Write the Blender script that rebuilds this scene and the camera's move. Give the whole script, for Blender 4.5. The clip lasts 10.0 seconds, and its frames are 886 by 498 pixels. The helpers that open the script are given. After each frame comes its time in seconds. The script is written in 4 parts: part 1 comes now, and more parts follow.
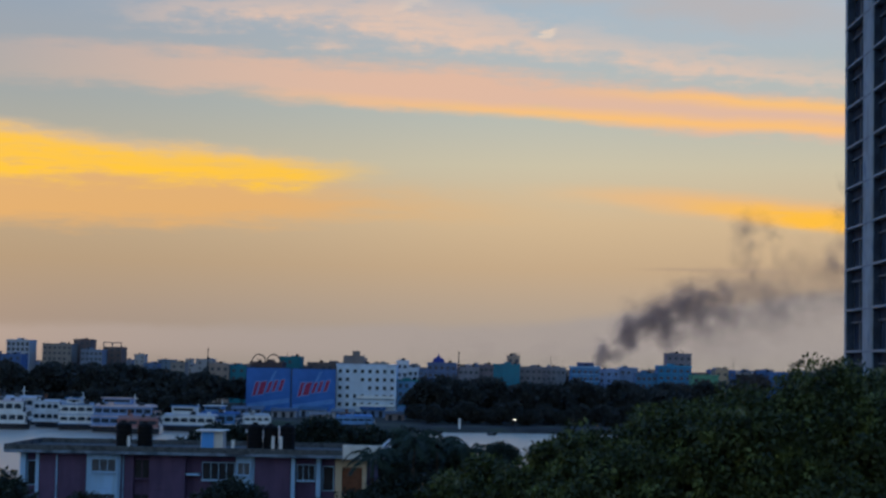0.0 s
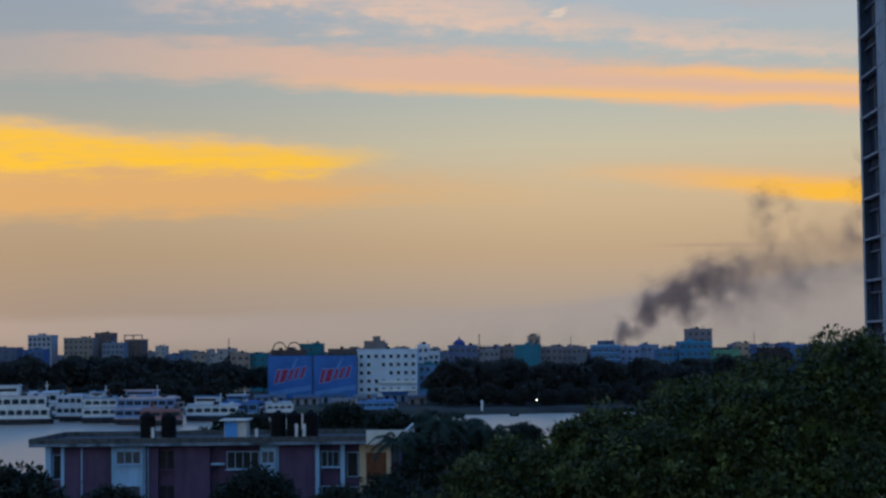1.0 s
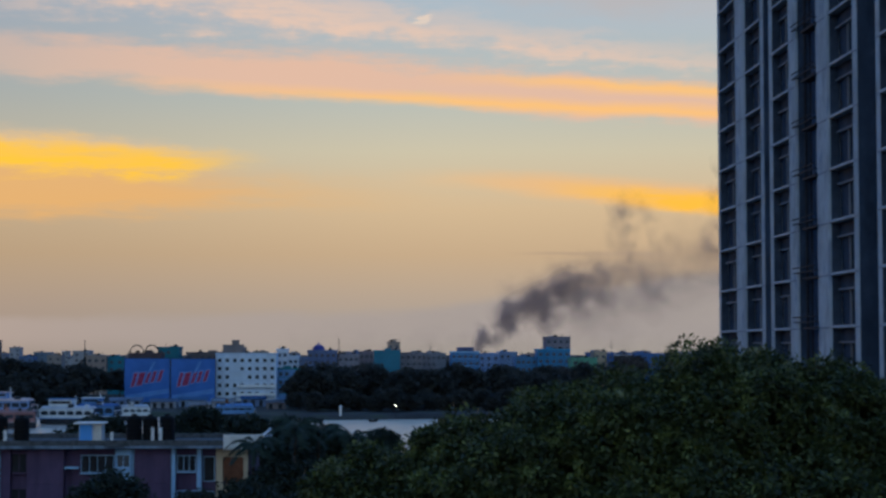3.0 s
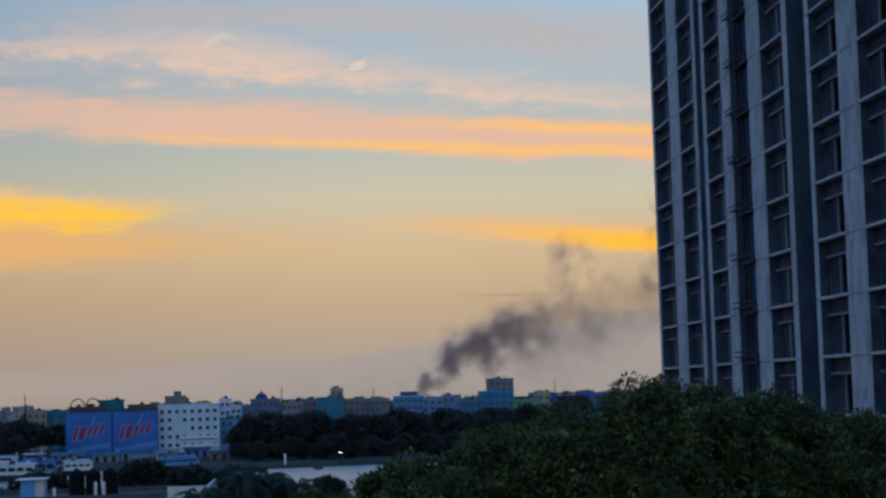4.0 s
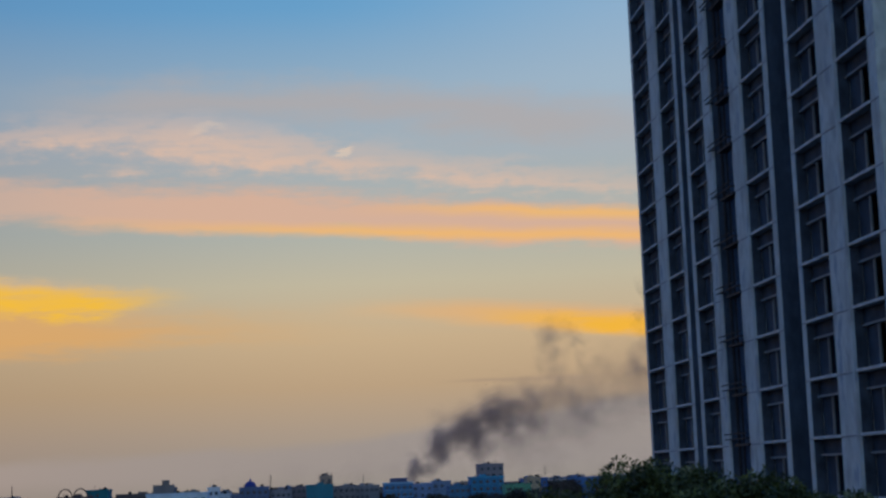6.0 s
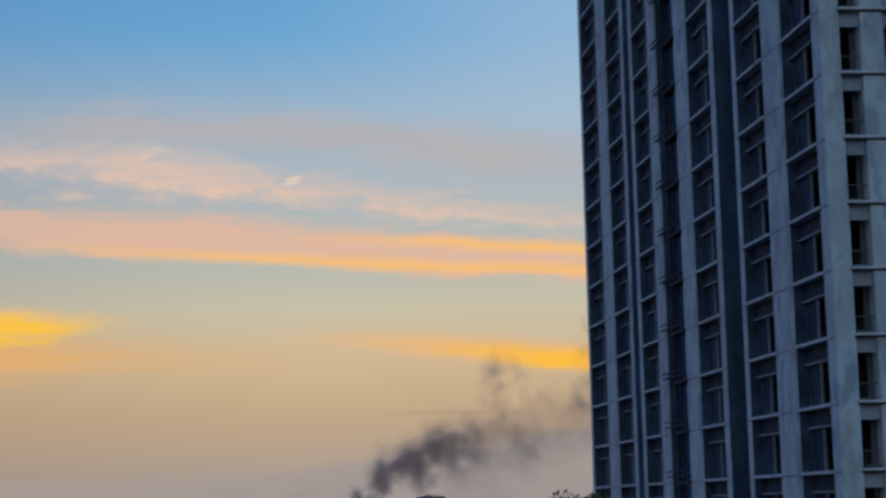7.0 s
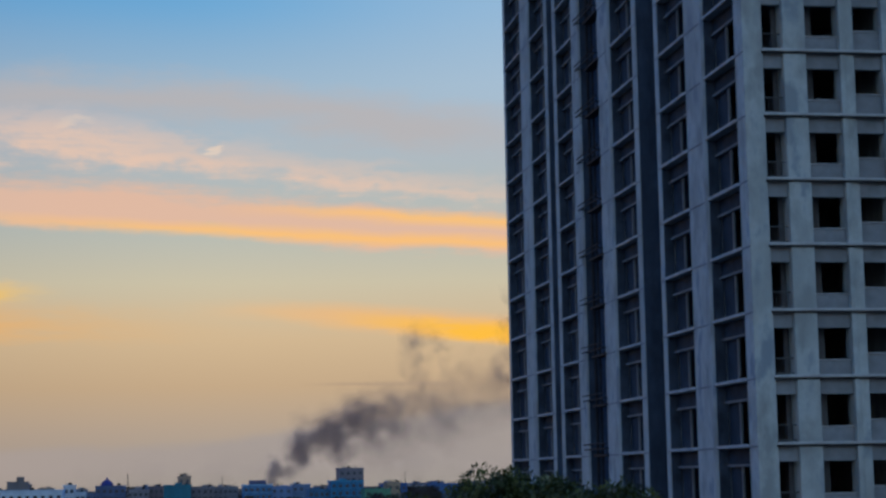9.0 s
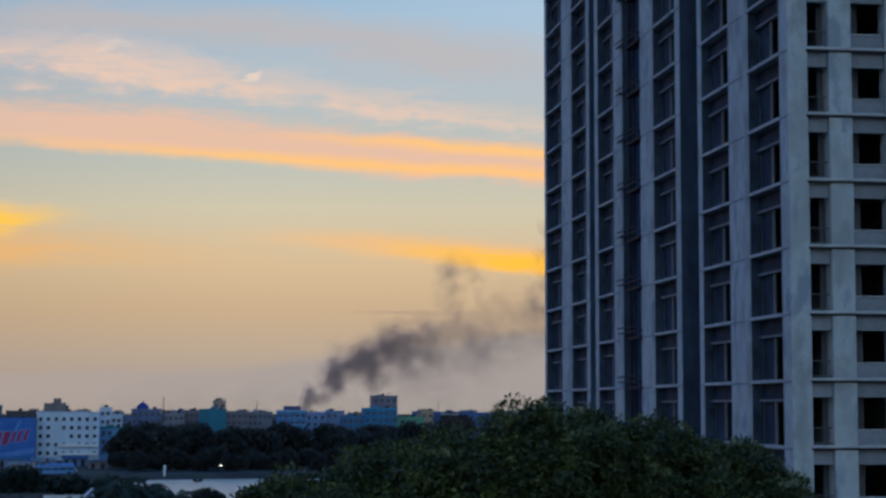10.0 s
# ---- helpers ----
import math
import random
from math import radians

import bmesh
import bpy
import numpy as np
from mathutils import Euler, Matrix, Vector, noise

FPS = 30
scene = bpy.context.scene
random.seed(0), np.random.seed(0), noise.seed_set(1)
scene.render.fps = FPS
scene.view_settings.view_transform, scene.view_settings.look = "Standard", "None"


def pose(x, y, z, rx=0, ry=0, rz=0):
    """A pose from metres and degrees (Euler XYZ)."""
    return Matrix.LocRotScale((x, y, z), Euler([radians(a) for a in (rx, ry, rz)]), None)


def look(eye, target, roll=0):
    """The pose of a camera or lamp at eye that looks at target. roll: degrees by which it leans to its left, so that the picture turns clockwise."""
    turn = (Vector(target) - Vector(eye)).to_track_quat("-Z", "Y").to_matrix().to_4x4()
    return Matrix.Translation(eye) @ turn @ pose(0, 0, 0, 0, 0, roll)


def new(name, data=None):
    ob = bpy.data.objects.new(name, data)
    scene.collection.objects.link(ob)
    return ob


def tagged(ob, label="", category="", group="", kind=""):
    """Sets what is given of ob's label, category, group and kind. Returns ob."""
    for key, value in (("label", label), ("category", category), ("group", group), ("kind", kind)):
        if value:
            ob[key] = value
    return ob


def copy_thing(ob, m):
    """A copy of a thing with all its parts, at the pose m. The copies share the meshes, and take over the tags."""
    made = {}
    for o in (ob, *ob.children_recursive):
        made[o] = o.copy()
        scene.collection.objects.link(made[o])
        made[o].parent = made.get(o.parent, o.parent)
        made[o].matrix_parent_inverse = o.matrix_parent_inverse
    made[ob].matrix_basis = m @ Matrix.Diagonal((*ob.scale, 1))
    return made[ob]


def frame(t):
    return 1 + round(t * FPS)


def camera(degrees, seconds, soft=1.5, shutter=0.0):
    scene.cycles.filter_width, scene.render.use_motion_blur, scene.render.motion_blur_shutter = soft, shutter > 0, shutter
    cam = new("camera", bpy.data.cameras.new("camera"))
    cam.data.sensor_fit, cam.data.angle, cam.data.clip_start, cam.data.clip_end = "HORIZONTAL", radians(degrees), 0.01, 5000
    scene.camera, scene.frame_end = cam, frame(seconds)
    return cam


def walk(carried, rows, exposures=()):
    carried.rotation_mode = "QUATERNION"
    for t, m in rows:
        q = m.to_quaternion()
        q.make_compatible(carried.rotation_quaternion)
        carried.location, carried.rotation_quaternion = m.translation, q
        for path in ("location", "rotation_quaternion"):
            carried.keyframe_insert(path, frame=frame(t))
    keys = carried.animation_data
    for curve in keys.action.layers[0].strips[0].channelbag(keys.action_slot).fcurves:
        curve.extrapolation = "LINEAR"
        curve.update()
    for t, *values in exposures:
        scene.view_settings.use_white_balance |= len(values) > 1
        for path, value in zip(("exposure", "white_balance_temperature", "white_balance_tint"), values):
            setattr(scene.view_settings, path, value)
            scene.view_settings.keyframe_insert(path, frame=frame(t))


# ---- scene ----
# ---- camera: a hand-held turn on one spot, high in a building ----
EYE = 21.0
cam = camera(27.874, 10.0, soft=2.6, shutter=0.3)
TURNS = [  # seconds, yaw, pitch, roll
    (0, 1.450, 3.570, 1.070),
    (0.5, 2.061, 2.836, -1.215),
    (1, 2.004, 3.019, -0.681),
    (1.5, 2.236, 3.307, -0.688),
    (2, 2.110, 3.776, -1.101),
    (2.5, 0.041, 3.384, -0.629),
    (3, -2.453, 3.170, 0.005),
    (3.2, -3.014, 3.449, -0.248),
    (4.3, -4.550, 4.653, -1.839),
    (4.5, -4.405, 4.304, -1.789),
    (5, -3.427, 4.526, -1.491),
    (5.5, -3.817, 6.190, -2.167),
    (5.7, -4.602, 6.849, -2.530),
    (6.8, -5.748, 7.760, -1.568),
    (7, -6.646, 8.239, -1.263),
    (7.5, -8.219, 8.686, -0.985),
    (8, -9.393, 9.109, -0.756),
    (8.5, -9.617, 8.693, -0.765),
    (9, -9.175, 7.300, -0.986),
    (9.5, -8.983, 6.251, -0.793),
    (10, -7.975, 5.058, 0.098),
]
walk(cam, [(t, pose(0, 0, EYE, 90 + p, 0, y) @ pose(0, 0, 0, 0, 0, r)) for t, y, p, r in TURNS],
     [(0, -0.03), (0.5, 0.06), (1, -0.08), (2.5, -0.05), (3, 0.02), (4.5, 0), (5, -0.05), (5.5, -0.22), (6.8, -0.1), (7.5, 0), (8.5, 0.02), (9, -0.03), (10, 0.08)])


# ---- sky and sun ----
def srgb(r, g, b):
    """A linear colour from screen values 0 to 255."""
    return tuple((c / 255 / 12.92) if c <= 10 else ((c / 255 + 0.055) / 1.055) ** 2.4 for c in (r, g, b)) + (1.0,)


class Graph:
    """Short names for making nodes."""

    def __init__(self, tree):
        self.tree = tree

    def node(self, kind, operation="", interpolation_type="", blend_type=""):
        n = self.tree.nodes.new(kind)
        if operation:
            n.operation = operation
        if interpolation_type:
            n.interpolation_type = interpolation_type
        if blend_type:
            n.data_type, n.blend_type = "RGBA", blend_type
        return n

    def put(self, socket, value):
        if isinstance(value, bpy.types.NodeSocket):
            self.tree.links.new(value, socket)
        elif value is not None:
            socket.default_value = value

    def math(self, op, a, b=None, c=None):
        n = self.node("ShaderNodeMath", operation=op)
        for i, v in enumerate((a, b, c)):
            self.put(n.inputs[i], v)
        return n.outputs[0]

    def step(self, value, lo, hi, to0=0.0, to1=1.0, smooth=True):
        n = self.node("ShaderNodeMapRange", interpolation_type="SMOOTHSTEP" if smooth else "LINEAR")
        for i, v in enumerate((value, lo, hi, to0, to1)):
            self.put(n.inputs[i], v)
        return n.outputs[0]

    def ramp(self, value, stops):
        n = self.node("ShaderNodeValToRGB")
        els = n.color_ramp.elements
        els[0].position, els[0].color = stops[0]
        els[1].position, els[1].color = stops[-1]
        for p, c in stops[1:-1]:
            els.new(p).color = c
        self.put(n.inputs[0], value)
        return n.outputs[0]

    def noise(self, vector, scale, detail=4.0, rough=0.55):
        n = self.node("ShaderNodeTexNoise")
        self.put(n.inputs["Vector"], vector)
        n.inputs["Scale"].default_value, n.inputs["Detail"].default_value, n.inputs["Roughness"].default_value = scale, detail, rough
        return n.outputs[0]

    def vec(self, x, y, z=0.0):
        n = self.node("ShaderNodeCombineXYZ")
        for i, v in enumerate((x, y, z)):
            self.put(n.inputs[i], v)
        return n.outputs[0]

    def mix(self, factor, a, b, how="MIX"):
        n = self.node("ShaderNodeMix", blend_type=how)
        self.put(n.inputs[0], factor)
        self.put(n.inputs[6], a)
        self.put(n.inputs[7], b)
        return n.outputs[2]


world = bpy.data.worlds.new("dusk_sky")
scene.world = world
world.use_nodes = True
world.node_tree.nodes.clear()
g = Graph(world.node_tree)
coord = g.node("ShaderNodeTexCoord").outputs["Generated"]
sep = g.node("ShaderNodeSeparateXYZ")
g.put(sep.inputs[0], coord)
AZ = g.math("MULTIPLY", g.math("ARCTAN2", sep.outputs[0], sep.outputs[1]), 57.2958)
EL = g.math("MULTIPLY", g.math("ARCSINE", sep.outputs[2]), 57.2958)
streaky = g.noise(g.vec(g.math("MULTIPLY", AZ, 0.10), g.math("MULTIPLY", EL, 0.75)), 1.0, 6.0, 0.6)
puffy = g.noise(g.vec(g.math("MULTIPLY", AZ, 0.45), g.math("MULTIPLY", EL, 1.0), 4.0), 1.0, 6.0, 0.6)
fine = g.noise(g.vec(g.math("MULTIPLY", AZ, 0.5), g.math("MULTIPLY", EL, 3.0), 9.0), 1.0, 5.0, 0.6)


def warped(streak, puff, small=0.0):
    """The height in degrees, shifted by noise."""
    out = g.math("MULTIPLY_ADD", g.math("SUBTRACT", streaky, 0.5), streak, EL)
    out = g.math("MULTIPLY_ADD", g.math("SUBTRACT", puffy, 0.5), puff, out)
    return g.math("MULTIPLY_ADD", g.math("SUBTRACT", fine, 0.5), small, out)


def edge(points):
    """A height in degrees that follows the azimuth through a few points."""
    at = g.step(AZ, -25.0, 30.0, smooth=False)
    grey = g.ramp(at, [((a + 25) / 55, (e / 20, e / 20, e / 20, 1)) for a, e in points])
    return g.math("MULTIPLY", grey, 20.0)


def band(height, top, low, soft_top, soft_low, lo=None, hi=None, strength=1.0):
    """A mask between two edges, faded out past the azimuths lo and hi."""
    t, b = edge(top), edge(low)
    m = g.math("MULTIPLY", g.step(height, g.math("SUBTRACT", b, soft_low), g.math("ADD", b, soft_low)),
               g.step(height, g.math("SUBTRACT", t, soft_top), g.math("ADD", t, soft_top), 1.0, 0.0))
    if lo:
        m = g.math("MULTIPLY", m, g.step(AZ, *lo))
    if hi:
        m = g.math("MULTIPLY", m, g.step(AZ, *hi, 1.0, 0.0))
    return g.math("MULTIPLY", m, strength)


def height_stops(rows):
    return [((e + 4) / 94, srgb(*c)) for e, c in rows]


up_factor = g.step(EL, -4.0, 90.0, smooth=False)
west = g.ramp(up_factor, height_stops([(-4, (150, 144, 146)), (0.2, (159, 153, 145)), (1.3, (171, 157, 145)), (3, (194, 167, 136)), (4.6, (209, 182, 146)),
                                       (6.3, (202, 193, 168)), (8, (181, 187, 181)), (10.3, (174, 184, 191)), (12.5, (156, 182, 203)),
                                       (15, (108, 168, 213)), (18, (88, 155, 208)), (30, (80, 126, 190)), (90, (66, 106, 168))]))
side = g.ramp(up_factor, height_stops([(-4, (62, 96, 144)), (3, (68, 118, 184)), (12, (68, 132, 216)), (35, (68, 136, 222)), (90, (70, 112, 176))]))
east = g.ramp(up_factor, height_stops([(-4, (142, 162, 182)), (3, (174, 202, 222)), (12, (182, 214, 238)), (35, (148, 190, 232)), (90, (66, 106, 176))]))
west = g.mix(1.0, west, g.ramp(g.step(AZ, -18.0, 4.0), [(0.0, (0.70, 0.73, 0.80, 1)), (1.0, (1, 1, 1, 1))]), "MULTIPLY")
sky = g.mix(g.step(g.math("ABSOLUTE", AZ), 19.0, 44.0), west, side)
sky = g.mix(g.step(g.math("ABSOLUTE", AZ), 85.0, 150.0), sky, east)
sky = g.mix(g.math("MULTIPLY", g.math("MULTIPLY", g.step(AZ, 0.0, 13.0), g.step(EL, 9.0, 13.0)), g.step(g.math("ABSOLUTE", AZ), 19.0, 30.0, 0.5, 0.0)), sky, srgb(176, 198, 218))
lacy = g.math("MULTIPLY", g.step(puffy, 0.36, 0.6, 0.4, 0.85), g.step(fine, 0.3, 0.6, 0.6, 1.0))
# high grey veil, pink bands, wisps, golden streaks, low haze
sky = g.mix(band(warped(1.2, 1.2), [(-25, 12.4), (-8, 12.7), (2, 12.7), (9, 11.8), (30, 10.5)], [(-25, 11.2), (2, 11.6), (9, 10.6), (30, 9)], 0.6, 0.6, (-10, -4), (8, 16), 0.7), sky, srgb(187, 177, 175))
sky = g.mix(band(warped(1.2, 2.2, 1.0), [(-25, 11.6), (-9, 11.4), (-3, 11.35), (2, 10.7), (9.5, 9.4), (30, 7.5)], [(-25, 11.0), (-9, 10.7), (-5.7, 10.25), (1.6, 9.85), (9.6, 8.9), (30, 7.2)], 0.5, 0.45, (-14, -7), (10, 15), lacy), sky, srgb(234, 197, 174))
sky = g.mix(band(warped(0.9, 0.9, 0.9), [(-25, 9.8), (-15.6, 9.65), (-8.5, 9.65), (-1.3, 9.4), (4.2, 8.9), (11.4, 8.2), (30, 6.6)], [(-25, 8.5), (-15.6, 8.5), (-7.6, 8.5), (-6.3, 8.2), (2.4, 7.9), (11.4, 7.15), (30, 5.8)], 0.36, 0.34, (-22, -2), None, 0.85), sky, srgb(230, 184, 158))
sky = g.mix(band(warped(0.3, 0.25, 0.2), [(-25, 8.7), (-7, 8.55), (-0.9, 8.25), (11.4, 7.6), (30, 6.4)], [(-25, 8.4), (-7, 8.2), (-0.9, 7.95), (11.4, 7.35), (30, 6.1)], 0.2, 0.2, (-10, 4), (12, 16), 0.9), sky, srgb(255, 193, 108))
sky = g.mix(band(warped(0.3, 0.25, 0.2), [(-25, 9.5), (4, 8.75), (11.4, 8.25), (30, 7)], [(-25, 9.3), (4, 8.5), (11.4, 7.95), (30, 6.7)], 0.18, 0.2, (1, 8), (12, 16), 0.85), sky, srgb(255, 194, 110))
sky = g.mix(band(warped(0.8, 0.7, 0.9), [(-25, 5.9), (-9, 5.8), (-3.4, 5.3), (6, 5.0), (30, 4.5)], [(-25, 4.0), (-6.6, 4.3), (-3.4, 4.7), (6, 4.6), (30, 4.3)], 0.6, 0.45, None, (-8, 4), 0.72), sky, srgb(234, 173, 98))
sky = g.mix(band(warped(0.5, 0.6, 0.3), [(-25, 7.6), (-15.5, 7.2), (-10.6, 6.75), (-4.1, 6.25), (30, 5.9)], [(-25, 6.3), (-15.5, 6.4), (-10.6, 6.2), (-4.1, 6.0), (30, 5.8)], 0.3, 0.3, None, (-9, -2), 0.6), sky, srgb(232, 190, 140))
gold = g.math("MULTIPLY", g.step(fine, 0.3, 0.54, 0.72, 1.0), g.step(streaky, 0.3, 0.52, 0.8, 1.0))
sky = g.mix(band(warped(1.0, 0.9, 0.9), [(-25, 7.1), (-15.5, 6.85), (-10.6, 6.45), (-4.1, 6.1), (30, 5.9)], [(-25, 5.6), (-15.5, 5.6), (-7.5, 5.45), (-4.1, 5.8), (30, 5.9)], 0.36, 0.3, None, (-6.5, -2.6), gold), sky, srgb(255, 196, 52))
sky = g.mix(band(warped(0.4, 0.3, 0.2), [(-25, 5.4), (3, 5.6), (6, 5.5), (11.4, 5.05), (30, 4)], [(-25, 5.2), (3, 5.2), (6, 4.8), (11.4, 4.25), (30, 3.4)], 0.26, 0.22, (0, 6), (14, 22), 0.75), sky, srgb(236, 184, 126))
sky = g.mix(band(warped(0.4, 0.3, 0.5), [(-25, 5.4), (6, 5.25), (11.4, 4.85), (30, 3.8)], [(-25, 5.1), (6, 4.9), (11.4, 4.25), (30, 3.3)], 0.2, 0.18, (4.8, 9.4), (14, 20), gold), sky, srgb(255, 190, 62))
sky = g.mix(band(warped(0.5, 0.4, 0.1), [(-25, 0.9), (-5.6, 1.0), (0.7, 1.15), (3.6, 1.45), (11, 2.3), (30, 2.6)], [(-25, 0), (30, 0)], 0.24, 0.5, None, None, 0.85), sky, srgb(159, 152, 151))
sky = g.mix(band(warped(0.1, 0.12, 0.05), [(-25, 3.1), (4.5, 3.07), (10, 3.03), (30, 3)], [(-25, 3.0), (4.5, 2.98), (10, 2.95), (30, 2.9)], 0.05, 0.05, (4.2, 6.8), (9.0, 10.2), 0.45), sky, srgb(150, 130, 122))


def tuft(az, el, wide, tall, strength):
    """A small lens-shaped mask."""
    dx = g.math("DIVIDE", g.math("SUBTRACT", AZ, az), wide)
    dy = g.math("DIVIDE", g.math("SUBTRACT", warped(0.0, 1.2, 0.8), el), tall)
    d = g.math("ADD", g.math("MULTIPLY", dx, dx), g.math("MULTIPLY", dy, dy))
    return g.math("MULTIPLY", g.step(d, 0.0, 1.2, 1.0, 0.0), strength)


for spot in ((1.75, 10.58, 0.45, 0.12, 0.5), (-2.6, 11.25, 0.7, 0.16, 0.22)):
    sky = g.mix(tuft(*spot), sky, srgb(248, 218, 190))
nishita = g.node("ShaderNodeTexSky")
nishita.sky_type, nishita.sun_disc, nishita.sun_elevation, nishita.sun_rotation = "NISHITA", False, radians(4), radians(-28)
back = g.node("ShaderNodeBackground")
g.put(back.inputs[0], sky)
back.inputs[1].default_value = 1.0
back2 = g.node("ShaderNodeBackground")
g.put(back2.inputs[0], nishita.outputs[0])
back2.inputs[1].default_value = 0.004
both = g.node("ShaderNodeAddShader")
g.put(both.inputs[0], back.outputs[0])
g.put(both.inputs[1], back2.outputs[0])
g.put(g.node("ShaderNodeOutputWorld").inputs[0], both.outputs[0])

sun_lamp = bpy.data.lights.new("low_sun", "SUN")
sun_lamp.energy, sun_lamp.angle, sun_lamp.color = 0.12, radians(14), (1.0, 0.72, 0.45)
scene.cycles.transparent_max_bounces = 64
new("low_sun", sun_lamp).matrix_world = look((-400, 750, 60), (0, 0, 0))


# ---- materials ----
def material(name, colour, rough=0.8, metal=0.0, vary=0.25, scale=1.0, bump=0.2, dirt=None, dirt_amount=0.5, streaks=False, random_amount=0.0, detail_scale=9.0, spec=0.12):
    """A surface with broad stains, fine grain and relief. scale: how many stains to a metre."""
    m = bpy.data.materials.new(name)
    m.use_nodes = True
    m.node_tree.nodes.clear()
    q = Graph(m.node_tree)
    at = q.node("ShaderNodeTexCoord").outputs["Object"]
    if streaks:
        mp = q.node("ShaderNodeMapping")
        mp.inputs["Scale"].default_value = (1.0, 1.0, 0.12 if streaks is True else streaks)
        q.put(mp.inputs["Vector"], at)
        wide = q.noise(mp.outputs[0], scale * 1.6, 5.0, 0.6)
    else:
        wide = q.noise(at, scale, 5.0, 0.6)
    small = q.noise(at, scale * detail_scale, 4.0, 0.6)
    dark = tuple(c * (1 - vary) for c in colour[:3]) + (1,)
    light = tuple(min(1, c * (1 + vary)) for c in colour[:3]) + (1,)
    base = q.ramp(wide, [(0.36, dark), (0.5, tuple(colour[:3]) + (1,)), (0.64, light)])
    if dirt:
        base = q.mix(q.math("MULTIPLY", q.step(wide, 0.5, 0.66), dirt_amount), base, tuple(dirt[:3]) + (1,))
    base = q.mix(q.step(small, 0.2, 0.8, 0.0, vary * 0.8), base, dark)
    if streaks:
        base = q.mix(q.step(q.noise(at, scale * 0.7, 3.0), 0.44, 0.62, 0.0, 0.55), base, dark)
    if random_amount:
        rnd = q.node("ShaderNodeObjectInfo").outputs["Random"]
        base = q.mix(q.math("MULTIPLY", rnd, random_amount), base, dark)
    sh = q.node("ShaderNodeBsdfPrincipled")
    q.put(sh.inputs["Base Color"], base)
    q.put(sh.inputs["Roughness"], q.step(small, 0.2, 0.8, max(0.02, rough - 0.1), min(1, rough + 0.1)))
    sh.inputs["Metallic"].default_value = metal
    sh.inputs["Specular IOR Level"].default_value = spec
    if bump:
        b = q.node("ShaderNodeBump")
        b.inputs["Strength"].default_value, b.inputs["Distance"].default_value = bump, 0.03
        q.put(b.inputs["Height"], small)
        q.put(sh.inputs["Normal"], b.outputs[0])
    q.put(q.node("ShaderNodeOutputMaterial").inputs[0], sh.outputs[0])
    return m


def glow(name, colour, strength):
    m = bpy.data.materials.new(name)
    m.use_nodes = True
    m.node_tree.nodes.clear()
    q = Graph(m.node_tree)
    e = q.node("ShaderNodeEmission")
    e.inputs[0].default_value, e.inputs[1].default_value = colour, strength
    q.put(q.node("ShaderNodeOutputMaterial").inputs[0], e.outputs[0])
    return m


def leaf_material(name, dark, light):
    m = bpy.data.materials.new(name)
    m.use_nodes = True
    m.node_tree.nodes.clear()
    q = Graph(m.node_tree)
    island = q.node("ShaderNodeNewGeometry").outputs["Random Per Island"]
    at = q.node("ShaderNodeTexCoord").outputs["Object"]
    # clump noise tints leaves to imitate lit tufts and shaded gaps
    clump = q.noise(at, 1.5, 2.0)
    f = q.math("ADD", q.math("MULTIPLY", island, 0.34), q.step(clump, 0.5, 0.74, 0.0, 0.66))
    col = q.ramp(f, [(0.0, dark), (0.6, tuple((a + b) / 2 for a, b in zip(dark, light))), (1.0, light)])
    d = q.node("ShaderNodeBsdfPrincipled")
    q.put(d.inputs["Base Color"], col)
    d.inputs["Roughness"].default_value, d.inputs["Specular IOR Level"].default_value = 0.5, 0.35
    tr = q.node("ShaderNodeBsdfTranslucent")
    q.put(tr.inputs[0], col)
    mx = q.node("ShaderNodeMixShader")
    mx.inputs[0].default_value = 0.25
    q.put(mx.inputs[1], d.outputs[0])
    q.put(mx.inputs[2], tr.outputs[0])
    q.put(q.node("ShaderNodeOutputMaterial").inputs[0], mx.outputs[0])
    return m


def lin(*c):
    return srgb(*c)


